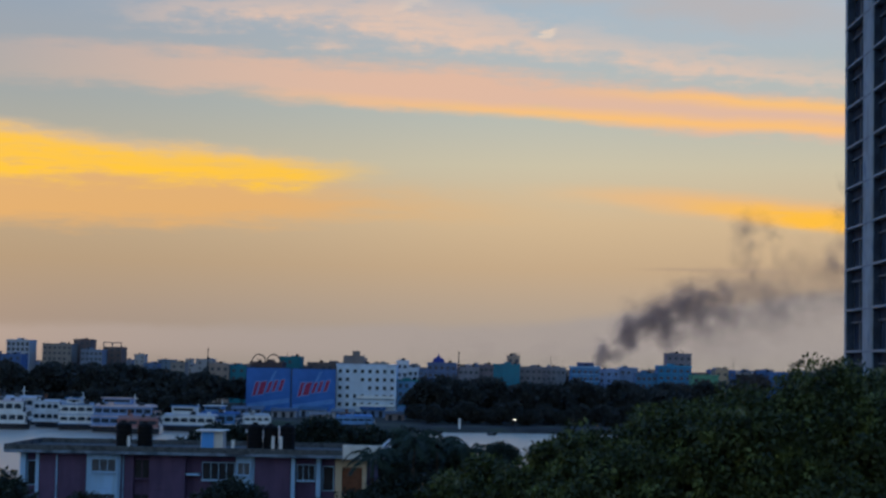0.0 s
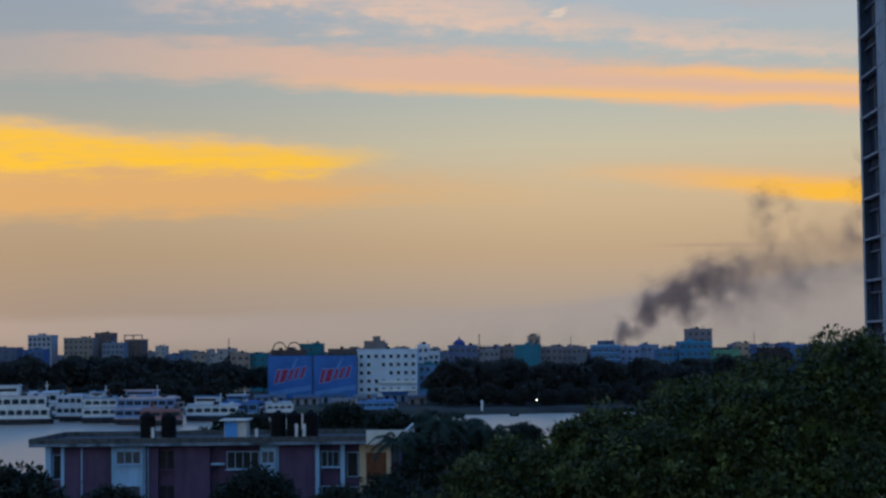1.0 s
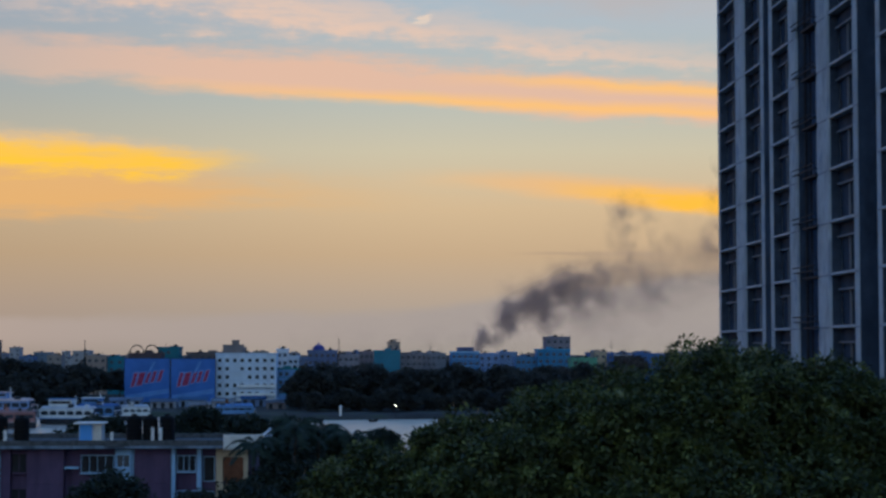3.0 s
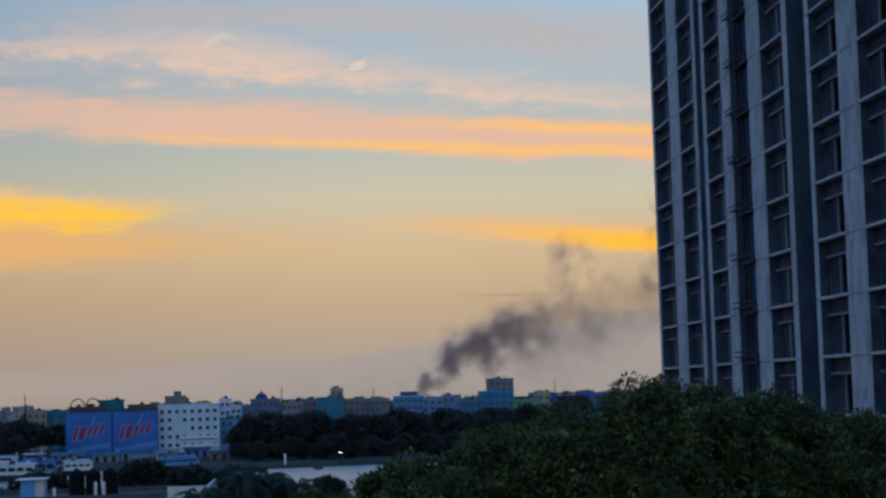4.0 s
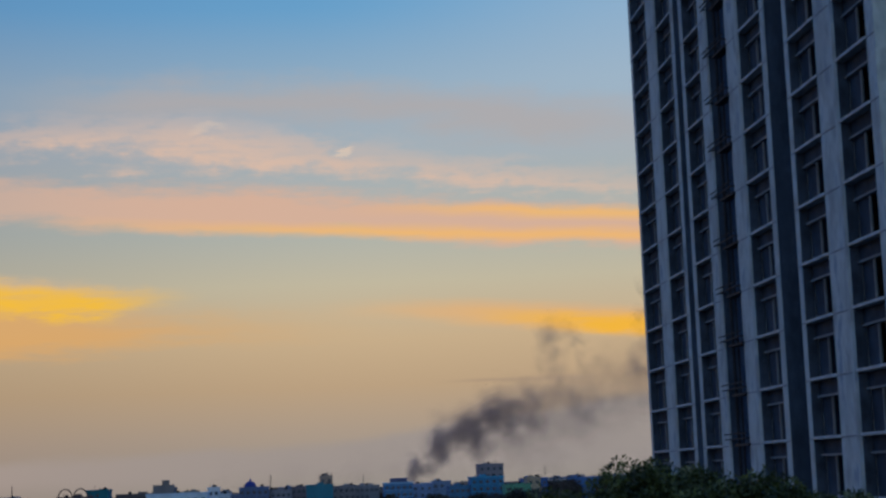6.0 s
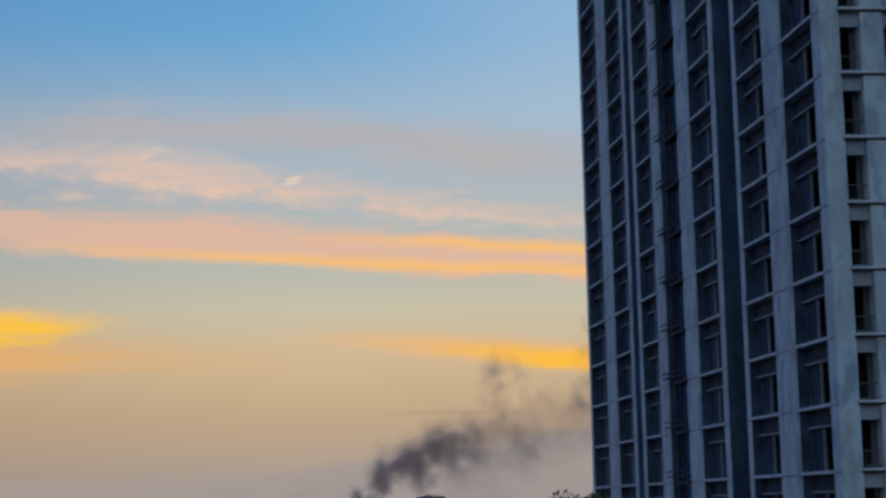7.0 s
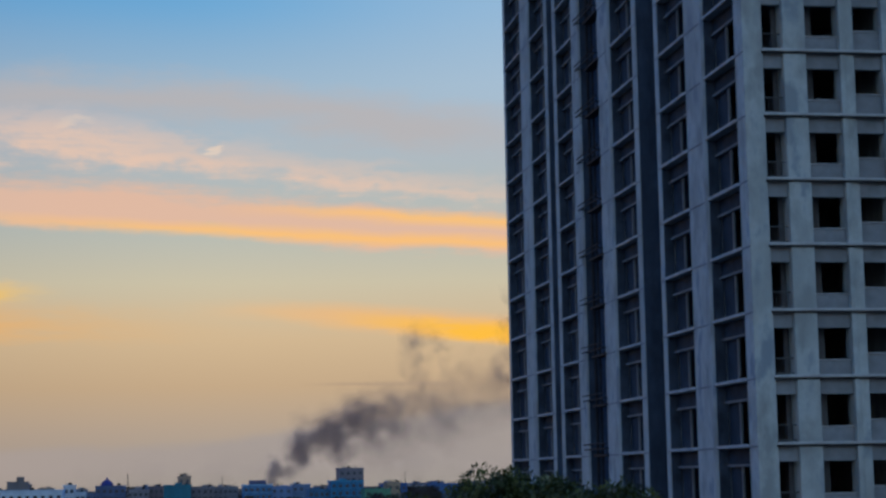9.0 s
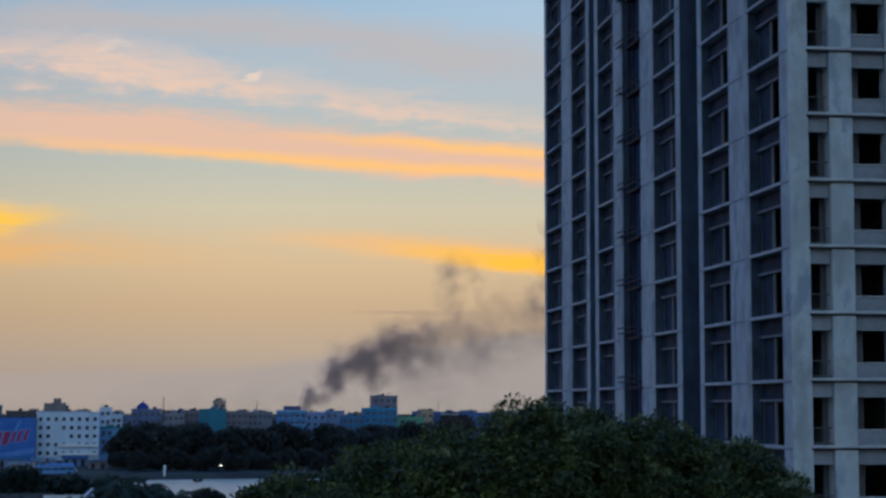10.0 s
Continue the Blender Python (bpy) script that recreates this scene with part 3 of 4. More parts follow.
def tree(name, label, at, lobes, trunk_h, trunk_r, clumps, size, per, leaf, mat, seed, cat="tree", group="", width=0.34, tidy=0.6, skin=0.72, shoots=0):
    rng = np.random.default_rng(seed)
    t = thing(name, label, cat, at, group)
    bm = bmesh.new()
    add_tube(bm, (0, 0, -0.6), (0.1, 0.05, trunk_h * 0.5), trunk_r * 1.25, trunk_r * 0.9, 10)
    add_tube(bm, (0.1, 0.05, trunk_h * 0.5 - 0.1), (0, 0.1, trunk_h), trunk_r * 0.9, trunk_r * 0.7, 10)
    part("trunk", bm, M["bark"], t, smooth=True)
    for x, y, z, rx, ry, rz in lobes:
        bm = bmesh.new()
        mid = Vector((x * 0.45, y * 0.45, trunk_h + (z - trunk_h) * 0.45))
        add_tube(bm, (0, 0.1, trunk_h - 0.3), mid, trunk_r * 0.6, trunk_r * 0.35, 7)
        add_tube(bm, mid, (x, y, z + rz * 0.3), trunk_r * 0.35, trunk_r * 0.1, 6)
        for _ in range(5):
            e = rng.normal(size=3) * 0.5
            add_tube(bm, mid, (x + e[0] * rx, y + e[1] * ry, z + e[2] * rz), trunk_r * 0.2, trunk_r * 0.05, 5)
        part("limb", bm, M["bark"], t, smooth=True)
    pts, sz = crown_points(rng, lobes, clumps, size, skin)
    inner = [(x, y, z, rx * 0.72, ry * 0.72, rz * 0.74) for x, y, z, rx, ry, rz in lobes]
    ip, isz = crown_points(rng, inner, clumps // 2, size * 1.5)
    link("inner_foliage", leaf_cloud(ip, isz, per // 2, leaf * 1.6, rng, width=0.6), mat, t)
    if shoots:  # pale young shoots and flower sprays at the tips
        pick = rng.choice(len(pts), shoots, replace=False)
        tips = [(pts[i][0], pts[i][1], pts[i][2] + sz[i] * 0.75) for i in pick]
        link("new_growth", leaf_cloud(tips, [0.13] * shoots, 26, 0.13, rng, droop=-0.9, width=0.3), M["shoot"], t, "pale young shoots")
    link("crown", leaf_cloud(pts, sz, per, leaf, rng, width=width, tidy=tidy), mat, t)
    return t


# the great trees before the tower
tree("mango_tree", "broad dense mango tree with dark green glossy leaves", pose(9.4, 48, 1.0),
     [(0.3, 0, 15.75, 3.7, 4, 4.2), (3.5, 0, 15.15, 3.2, 4, 4.2), (5.9, 0, 14.6, 1.8, 3, 4.2), (-3.2, -0.5, 15.2, 3.2, 4, 4.1), (-6.2, -1, 14.3, 3.2, 4, 4.0), (0.5, -4.2, 12.9, 5.5, 3, 4.2), (5.2, -3.2, 12.6, 2.2, 3, 4.2)],
     8.5, 0.5, 520, 0.40, 170, 0.16, M["leaf"], 3, width=0.42, tidy=0.9, skin=0.86, shoots=170)
tree("mango_tree", "lower mango tree with dense dark green leaves", pose(0.2, 48.5, 0.7),
     [(0, -1, 13.3, 3.2, 3.6, 4.0), (-3.0, -2, 11.9, 3, 3.5, 4.0), (3.2, -4, 12.2, 4, 3, 4.0), (-5.8, -3, 10.2, 3, 3.5, 4), (1.5, -5, 11.3, 3, 3, 3.8)],
     7.5, 0.42, 500, 0.40, 160, 0.16, M["leaf"], 8, width=0.42, tidy=0.9, skin=0.86, shoots=110)

# dark trees round the near block and along the bank
low_a = tree("garden_tree", "dark leafy garden tree beside the faded block", pose(-37.0, 131, -0.9), [(0, 0, 9.5, 4.2, 4, 3.6), (2.8, -1, 8.0, 3, 3, 3), (-3, 0, 8.4, 3.4, 3, 3.4)], 5, 0.3, 170, 0.7, 46, 0.42, M["dark_leaf"], 21, group="trees round the block", width=0.5)
for x, y, k, r in ((-19.9, 140, 0.80, 250), (-29.5, 133, 0.74, 40), (-42, 128, 0.6, 100), (-13, 138, 0.70, 200), (-8.5, 133, 0.76, 300), (-3.5, 128, 0.78, 70), (-21, 140, 0.66, 10), (-3, 146, 0.84, 150), (2.5, 142, 0.86, 240), (-7.0, 146, 0.82, 20), (-49, 150, 0.55, 60), (8, 150, 0.9, 130), (13, 146, 0.95, 210)):
    copy_thing(low_a, pose(x, y, 0.7, 0, 0, r) @ Matrix.Scale(k, 4))
high_a = tree("riverside_tree", "dark riverside tree behind the flat roofs", pose(-28.5, 192, -0.8), [(0, 0, 11.0, 3.6, 3.5, 3.4), (2.6, 1, 9.8, 3, 3, 3), (-3, 0, 9.6, 3, 3, 3.2)], 6, 0.3, 170, 0.7, 46, 0.45, M["dark_leaf"], 22, group="trees behind the block", width=0.5)
for x, y, k, r in ((-18, 196, 0.95, 50), (-12.5, 192, 0.9, 160), (-9, 205, 0.86, 250), (-5, 215, 0.75, 20), (-39.5, 200, 0.7, 120), (2, 225, 0.7, 80)):
    copy_thing(high_a, pose(x, y, 0.7, 0, 0, r) @ Matrix.Scale(k, 4))


# ---- coconut palms ----
def palm(name, label, at, height, fronds, length, seed, group="coconut palms"):
    rng = np.random.default_rng(seed)
    t = thing(name, label, "palm", at, group)
    bm = bmesh.new()
    prev = Vector((0, 0, -0.5))
    for i in range(1, 7):
        p = Vector((0.5 * (i / 6) ** 2, 0.2 * (i / 6) ** 2, height * i / 6))
        add_tube(bm, prev, p, 0.2 - 0.012 * i, 0.188 - 0.012 * i, 8)
        prev = p
    part("trunk", bm, M["bark"], t, smooth=True)
    for i in range(fronds):
        a, lift = 2 * math.pi * (i + rng.uniform(-0.3, 0.3)) / fronds * 2.6, rng.uniform(0.0, 1.1)
        bm = bmesh.new()
        pts = []
        for j in range(9):
            u = j / 8
            r = length * u * (1 - 0.15 * u)
            pts.append(Vector((0.5 + r * math.cos(a), 0.2 + r * math.sin(a), height + length * (lift * u - (0.55 + 0.5 * lift) * u * u))))
        side = Vector((-math.sin(a), math.cos(a), 0))
        for j in range(8):
            add_tube(bm, pts[j], pts[j + 1], 0.03, 0.025, 4)
            for k in range(3):
                p = pts[j].lerp(pts[j + 1], k / 3)
                ln = length * 0.26 * (1 - abs(j / 8 - 0.4) * 0.9)
                for sg in (-1, 1):
                    tip = p + side * sg * ln * 0.8 + Vector((math.cos(a) * ln * 0.35, math.sin(a) * ln * 0.35, -ln * rng.uniform(0.3, 0.7)))
                    w = (pts[j + 1] - pts[j]).normalized() * 0.07
                    bm.faces.new([bm.verts.new(v) for v in (p - w, p + w, tip)])
        part("frond", bm, M["palm_leaf"], t)
    return t


p_a = palm("coconut_palm", "tall coconut palm with drooping dark fronds", pose(-6.3, 150, 0.7), 13.6, 20, 3.4, 5)
for x, y, k, r in ((-0.9, 152, 0.93, 120), (-3.9, 156, 0.95, 220), (0.8, 150, 0.84, 60), (-37.9, 180, 0.80, 40), (-36.4, 182, 0.81, 160), (-9.5, 148, 0.9, 300)):
    copy_thing(p_a, pose(x, y, 0.7, 0, 0, r) @ Matrix.Scale(k, 4))


# ---- the near faded block ----
def window(parent, x0, x1, z0, z1, y, frame_mat, pane_mat, bars=1, sill=True):
    w = part("window", boxes((x0, x1, y - 0.02, y + 0.1, z0, z1)), pane_mat, parent)
    f = 0.07
    specs = [(x0 - f, x1 + f, y - 0.08, y - 0.021, z1, z1 + f), (x0 - f, x1 + f, y - 0.08, y - 0.021, z0 - f, z0), (x0 - f, x0, y - 0.08, y - 0.021, z0, z1), (x1, x1 + f, y - 0.08, y - 0.021, z0, z1)]
    for i in range(bars):
        c = x0 + (x1 - x0) * (i + 1) / (bars + 1)
        specs.append((c - 0.03, c + 0.03, y - 0.06, y - 0.021, z0, z1))
    part("frame", boxes(*specs), frame_mat, w)
    if sill:
        part("sill", boxes((x0 - 0.15, x1 + 0.15, y - 0.25, y - 0.081, z0 - 0.17, z0 - 0.09)), frame_mat, w)
    return w


def near_block():
    t = thing("apartment_block", "faded purple and white flat-roofed apartment block with stained parapet", "building", pose(0, 160, 0.7))
    y, h = 0.0, 11.4
    part("wall", boxes((-41.6, -10.2, 0.6, 12, 0, h)), M["purple"], t)
    part("roof_slab", boxes((-42.9, -12.6, -0.9, 12.6, h, h + 0.28), bevel=0.03), M["slab_edge"], t, "stained pale blue roof edge")
    part("parapet", boxes((-42.9, -12.6, -0.9, -0.72, h + 0.284, h + 0.75), (-42.9, -42.7, -0.7, 12.6, h + 0.284, h + 0.75), (-42.7, -12.6, 12.4, 12.6, h + 0.284, h + 0.75), bevel=0.02), M["stained"], t)
    part("roof_deck", boxes((-42.68, -12.62, -0.7, 12.38, h + 0.284, h + 0.31)), M["stained"], t)
    part("end_parapet", boxes((-12.59, -9.0, -1.1, -0.9, h + 0.0, h + 1.25), (-9.2, -9.0, -0.89, 12.6, h + 0.0, h + 1.25), (-12.59, -9.21, -0.89, 12.6, h - 0.1, h + 0.1), bevel=0.02), M["white"], t, "chipped white end parapet")
    for k in range(4):
        z = h - 3.1 * (k + 1)
        def panel(a, b, mat, d=0.0, z0=0.0, z1=3.096):
            part("panel", boxes((a, b, d, 0.599, z + z0 + 0.004, z + z1), bevel=0.01), mat, t)
        panel(-41.6, -41.1, M["pale"], -0.1)
        panel(-40.2, -39.9, M["pale"], -0.1)
        window(t, -41.0, -40.3, z + 0.2, z + 2.3, 0.56, M["pale"], M["void"], 0, False)
        panel(-39.9, -38.4, M["purple"])
        part("pipe", tube((-38.3, -0.06, z), (-38.3, -0.06, z + 2.97), 0.07), M["pale"], t)
        panel(-38.2, -35.65, M["purple"])
        panel(-35.6, -32.75, M["pale"], -0.12)
        window(t, -35.1, -33.0, z + 1.55, z + 2.6, -0.14, M["pale"], M["glass"], 2)
        part("pipe", tube((-32.6, -0.1, z), (-32.6, -0.1, z + 2.97), 0.07), M["pale"], t)
        part("pipe", tube((-32.3, -0.1, z), (-32.3, -0.1, z + 2.97), 0.05), M["pale"], t)
        panel(-32.2, -31.4, M["purple"])
        window(t, -31.35, -30.05, z + 1.0, z + 2.6, 0.4, M["purple"], M["void"], 1)
        panel(-29.95, -26.7, M["purple"], -0.15)
        part("shade_board", boxes((-26.6, -25.4, -0.5, 0.3, z + 1.35, z + 1.5)), M["pale"], t)
        window(t, -25.2, -22.4, z + 1.0, z + 2.45, 0.35, M["pale"], M["void"], 3)
        panel(-22.2, -20.75, M["pale"], -0.12)
        window(t, -22.0, -20.95, z + 1.5, z + 2.5, -0.14, M["pale"], M["glass"], 1)
        part("pipe", tube((-20.6, -0.1, z), (-20.6, -0.1, z + 2.97), 0.07), M["pale"], t)
        panel(-20.5, -17.3, M["purple"], -0.08)
        panel(-17.25, -16.9, M["pale"], -0.1)
        window(t, -16.7, -15.2, z + 1.1, z + 2.4, 0.4, M["pale"], M["void"], 2)
        panel(-15.0, -14.6, M["pale"], -0.1)
        window(t, -14.4, -13.5, z + 0.2, z + 2.3, 0.5, M["pale"], M["void"], 0, False)
        panel(-13.3, -12.7, M["cream"], -0.1)
        panel(-12.68, -10.9, M["brick"], -0.02, 0.0, 2.3)
        panel(-12.68, -10.9, M["cream"], -0.05, 2.31, 2.97)
        panel(-10.88, -10.5, M["cream"], -0.1)
    return t


M["pale"] = material("pale_blue_wash", (0.32, 0.54, 0.80), 0.8, vary=0.2, scale=0.5, dirt=(0.18, 0.24, 0.30), dirt_amount=0.5, streaks=True)
M["slab_edge"] = material("stained_blue_wash", (0.20, 0.27, 0.36), 0.9, vary=0.6, scale=0.35, dirt=(0.03, 0.03, 0.035), dirt_amount=0.9)
M["hut"] = material("hut_whitewash", (0.62, 0.60, 0.56), 0.85, vary=0.15, scale=0.8, streaks=True)
M["glass"] = material("dusty_glass", (0.07, 0.08, 0.10), 0.2, vary=0.2, scale=1.0, bump=0.0, spec=0.6)
near_block()
ROOF = 0.7 + 11.4 + 0.31


def water_tank(at, r, h, group="roof water tanks"):
    prof = [(r * 0.96, 0), (r, 0.05)]
    for i in range(5):
        z = 0.05 + (h - 0.4) * i / 5
        prof += [(r, z + 0.02), (r, z + (h - 0.4) / 5 - 0.08), (r * 0.95, z + (h - 0.4) / 5 - 0.05), (r * 0.95, z + (h - 0.4) / 5 - 0.02)]
    prof += [(r, h - 0.33), (r * 0.8, h - 0.16), (r * 0.35, h - 0.08), (r * 0.34, h)]
    t = thing("water_tank", "black ribbed plastic water tank on the flat roof", "water tank", at, group)
    part("body", lathe(prof, 20), M["tank"], t)
    part("lid", lathe([(r * 0.4, h), (r * 0.4, h + 0.05), (r * 0.1, h + 0.09)], 16), M["tank"], t)
    return t


tank = water_tank(pose(-33.15, 164, ROOF), 0.72, 2.5)
for x, y, k in ((-31.2, 164, 0.98), (-21.2, 165, 1.0), (-19.75, 165.2, 0.97), (-18.2, 165, 1.0)):
    copy_thing(tank, pose(x, y, ROOF, 0, 0, x * 9) @ Matrix.Scale(k, 4))


def roof_hut():
    t = thing("roof_hut", "small stair hut with blue door and pale side", "hut", pose(-24.9, 162, ROOF))
    part("wall", boxes((-0.85, 1.15, 0.1, 2.2, 0, 1.75)), M["hut"], t)
    part("door", boxes((-0.8, 0.35, 0.02, 0.096, 0.02, 1.72), bevel=0.01), paint(92, 160, 228), t, "bright blue plank door")
    part("roof_slab", boxes((-1.25, 1.4, -0.3, 2.5, 1.754, 1.9), bevel=0.02), M["white"], t)


roof_hut()
for x, h in ((-32.0, 1.3), (-22.6, 1.1), (-19.0, 1.5), (-18.3, 1.5)):
    t = thing("roof_post", "short pale concrete post on the roof edge", "post", pose(x, 160.6, ROOF), "roof posts")
    part("shaft", boxes((-0.13, 0.13, -0.13, 0.13, 0, h), bevel=0.02), M["white"], t)
    part("rod", tube((0, 0, h - 0.01), (0, 0, h + 0.35), 0.015, sides=5), M["rust"], t)


# ---- far bank: hoarding, white block, city ----
LAND = 1.3


def city_block(name, label, x0, x1, y, top, mat, rows=0, cols=0, depth=14, row_h=3.1, first=2.0, win=(1.3, 1.3), pane=None, trim=None, roof=True, base=LAND, ledges=True):
    t = thing(name, label, "building", pose((x0 + x1) / 2, y, base), "city blocks")
    w, h = (x1 - x0) / 2, top - base
    part("wall", boxes((-w, w, 0, depth, 0, h)), mat, t)
    if roof:
        part("parapet", boxes((-w - 0.25, w + 0.25, -0.25, 0.1, h, h + 0.7), (-w - 0.25, -w + 0.1, 0.1, depth, h, h + 0.7), (w - 0.1, w + 0.25, 0.1, depth, h, h + 0.7), bevel=0.04), trim or mat, t)
    rnd = random.Random(int(x0 * 10) + int(y))
    if roof:
        a = rnd.uniform(-0.7, 0.2) * w
        part("stair_room", boxes((a, a + min(w * 0.7, rnd.uniform(2.5, 4)), depth * 0.3, depth * 0.6, h, h + rnd.uniform(0.9, 2.0))), trim or mat, t)
        bm = bmesh.new()
        for _ in range(rnd.randint(2, 5)):
            px, pz = rnd.uniform(-w, w), rnd.uniform(1.0, 2.4)
            add_tube(bm, (px, depth * 0.2, h), (px, depth * 0.2, h + pz), 0.07, sides=4)
        part("rebar", bm, M["steel"], t)
        px = rnd.uniform(-0.5, 0.7) * w
        part("roof_tank", lathe([(0.7, h), (0.75, h + 1.3), (0.3, h + 1.6)], 8), M["tank"], t, at=pose(px, depth * 0.25, 0))
    if rows:
        me = finish(boxes((-win[0] / 2, win[0] / 2, -0.03, 0.3, 0, win[1])), "window")
        sl = finish(boxes((-win[0] / 2 - 0.2, win[0] / 2 + 0.2, -0.35, -0.034, win[1], win[1] + 0.15)), "hood")
        for r in range(rows):
            z = h - first - r * row_h
            if z < 0.4:
                break
            if ledges:
                part("ledge", boxes((-w - 0.1, w + 0.1, -0.3, -0.004, z - 0.95, z - 0.7)), trim or mat, t)
            for c in range(cols):
                if rnd.random() < 0.12:
                    continue
                x = -w + 2 * w * (c + 0.5) / cols
                o = link("window", me, pane or M["far_pane"], t, at=pose(x, 0, z - 0.3))
                link("hood", sl, trim or mat, o)
    return t


def hoarding(x0, x1, y, z0, z1):
    t = thing("hoarding", "large sky-blue printed advertising hoarding with red and white shapes", "billboard", pose((x0 + x1) / 2, y, z0), "hoardings")
    w, h = (x1 - x0) / 2 - 0.2, z1 - z0
    part("sheet", boxes((-w, w, 0, 0.2, 0, h)), M["board"], t)
    part("frame", boxes((-w - 0.15, w + 0.15, -0.06, 0.25, h, h + 0.25), (-w - 0.15, -w, -0.06, 0.25, 0, h), (w, w + 0.15, -0.06, 0.25, 0, h)), paint(60, 80, 120), t)

    def stroke(mat, x, z, wid, hei, slant, d):
        bm = bmesh.new()
        pts = [(x, z), (x + wid, z + wid * 0.16), (x + wid + slant, z + hei + wid * 0.16), (x + slant, z + hei)]
        lo = [bm.verts.new((a, -d, b)) for a, b in pts]
        hi = [bm.verts.new((a, -0.004, b)) for a, b in pts]
        bm.faces.new(lo)
        for i in range(4):
            bm.faces.new((lo[i], hi[i], hi[(i + 1) % 4], lo[(i + 1) % 4]))
        bmesh.ops.recalc_face_normals(bm, faces=bm.faces)
        part("print", bm, mat, t)

    # plain strokes in place of the mark, a pale splash over it and a pale foot
    for x, wid, hei, z in ((-5.9, 1.2, 5.0, 5.4), (-4.0, 2.1, 4.6, 5.8), (-0.9, 1.1, 3.8, 6.7), (1.2, 1.1, 4.0, 7.0), (3.5, 1.2, 4.0, 7.3)):
        stroke(M["board_white"], x - 0.25, z - 0.25, wid + 0.5, hei + 0.5, 1.3, 0.03)
        stroke(M["board_red"], x, z, wid, hei, 1.3, 0.06)
    stroke(M["board_light"], 0.4, 11.0, 1.1, 3.6, 1.7, 0.02)
    stroke(M["board_light"], -w + 0.3, 0.6, 2 * w - 0.7, 1.8, 0.1, 0.02)
    return t


hoarding(-88.0, -71.4, 655, 1.4, 17.0)
hoarding(-71.2, -54.9, 655, 1.4, 16.9)
city_block("warehouse", "grey warehouse block behind the hoardings", -87.5, -55.2, 656, 15.5, paint(110, 118, 130), depth=22)
white = city_block("office_block", "white five-storey riverside office block with small dark windows", -55.2, -33.2, 660, 18.4, paint(196, 212, 228), 5, 8, 16, 3.05, 2.35, (1.25, 1.3), pane=M["void"], trim=paint(186, 204, 224))
part("stair_tower", boxes((-8.8, -1.2, 3, 9, 17.1, 20.9), (-5.5, -3.0, 4, 8, 20.904, 22.6)), paint(120, 112, 110), white)
part("balcony", boxes((-3.0, 10.8, -1.1, -0.3, 5.2, 6.2)), paint(222, 226, 228), white)
part("balcony", boxes((-3.0, 10.8, -1.1, -0.3, 2.2, 3.1)), paint(222, 226, 228), white)
city_block("stepped_house", "white stepped house beside the office block", -34.0, -29.8, 680, 20.0, paint(200, 205, 212), 5, 2, 10)
city_block("stepped_house", "white stepped house beside the office block", -29.7, -25.9, 681, 17.4, paint(190, 198, 208), 4, 2, 10)
city_block("blue_house", "pale blue house with flat roof", -33.0, -23.8, 668, 12.9, paint(105, 145, 190), 3, 4, 10, trim=paint(60, 120, 125))
dome = city_block("domed_house", "bright blue house with a small dome", -24.9, -12.6, 760, 19.4, paint(84, 108, 146), 4, 5, 12)
part("dome", lathe([(2.6, 18.0), (2.6, 19.0), (2.3, 20.0), (1.5, 20.8), (0.5, 21.2), (0.12, 22.4)], 16), paint(40, 60, 130), dome, at=pose(-1.6, 5, 0))
city_block("grey_house", "grey plastered house with dark windows", -12.4, -3.2, 790, 17.6, paint(135, 135, 145), 4, 4)
city_block("grey_house", "grey plastered house with brick side", -3.0, 3.2, 800, 18.8, paint(112, 108, 118), 4, 3)
city_block("teal_house", "teal painted blank-walled house", 3.3, 15.2, 800, 19.3, paint(28, 118, 140), 0, 0)
city_block("roof_room", "beige rooftop room of a tall house", 9.6, 15.3, 815, 23.1, paint(160, 140, 125), 6, 2)
city_block("grey_house", "weathered grey house with flat roof", 15.4, 26.0, 830, 18.3, paint(128, 130, 138), 5, 4)
city_block("grey_house", "weathered grey house with open roof frame", 26.2, 37.6, 845, 18.0, paint(120, 126, 136), 5, 5)
bl = city_block("blue_house", "bright blue house with white bands", 37.9, 50.7, 800, 18.8, paint(58, 118, 165), 5, 5, trim=paint(120, 175, 215))
part("roof_room", boxes((-3.5, 4.0, 3, 8, 17.5, 20.0)), paint(70, 85, 120), bl)
city_block("pale_house", "pale blue house with few windows", 51.5, 61.0, 820, 17.8, paint(120, 150, 190), 5, 3)
city_block("pale_house", "pale grey-blue house with few windows", 61.2, 69.5, 822, 18.6, paint(110, 140, 175), 5, 3)
city_block("blue_house", "plain mid-blue house on the far bank", 65.5, 74.6, 782, 16.4, paint(62, 118, 158), 4, 4)
city_block("blue_house", "large blue and teal house", 74.8, 89.2, 780, 19.9, paint(52, 118, 160), 5, 5, trim=paint(60, 140, 180))
# tower paint lightened to hold some of the distance haze
city_block("grey_tower", "dark grey unfinished tower behind blue houses", 80.5, 91.5, 800, 25.4, paint(126, 122, 130), 7, 4)
city_block("green_house", "pale green house near the blue ones", 87.5, 98.4, 760, 16.2, paint(90, 150, 125), 4, 4)
city_block("beige_house", "beige house with few windows", 98.6, 104.2, 772, 18.8, paint(168, 150, 130), 5, 2)
city_block("blue_house", "blue house behind the trees", 106, 118, 850, 18.2, paint(60, 95, 150), 4, 4)
city_block("white_house", "white house behind the trees", 121, 134, 900, 17.0, paint(160, 165, 175), 4, 4)
city_block("blue_house", "blue house behind the trees", 136, 152, 905, 17.6, paint(70, 110, 165), 4, 4)
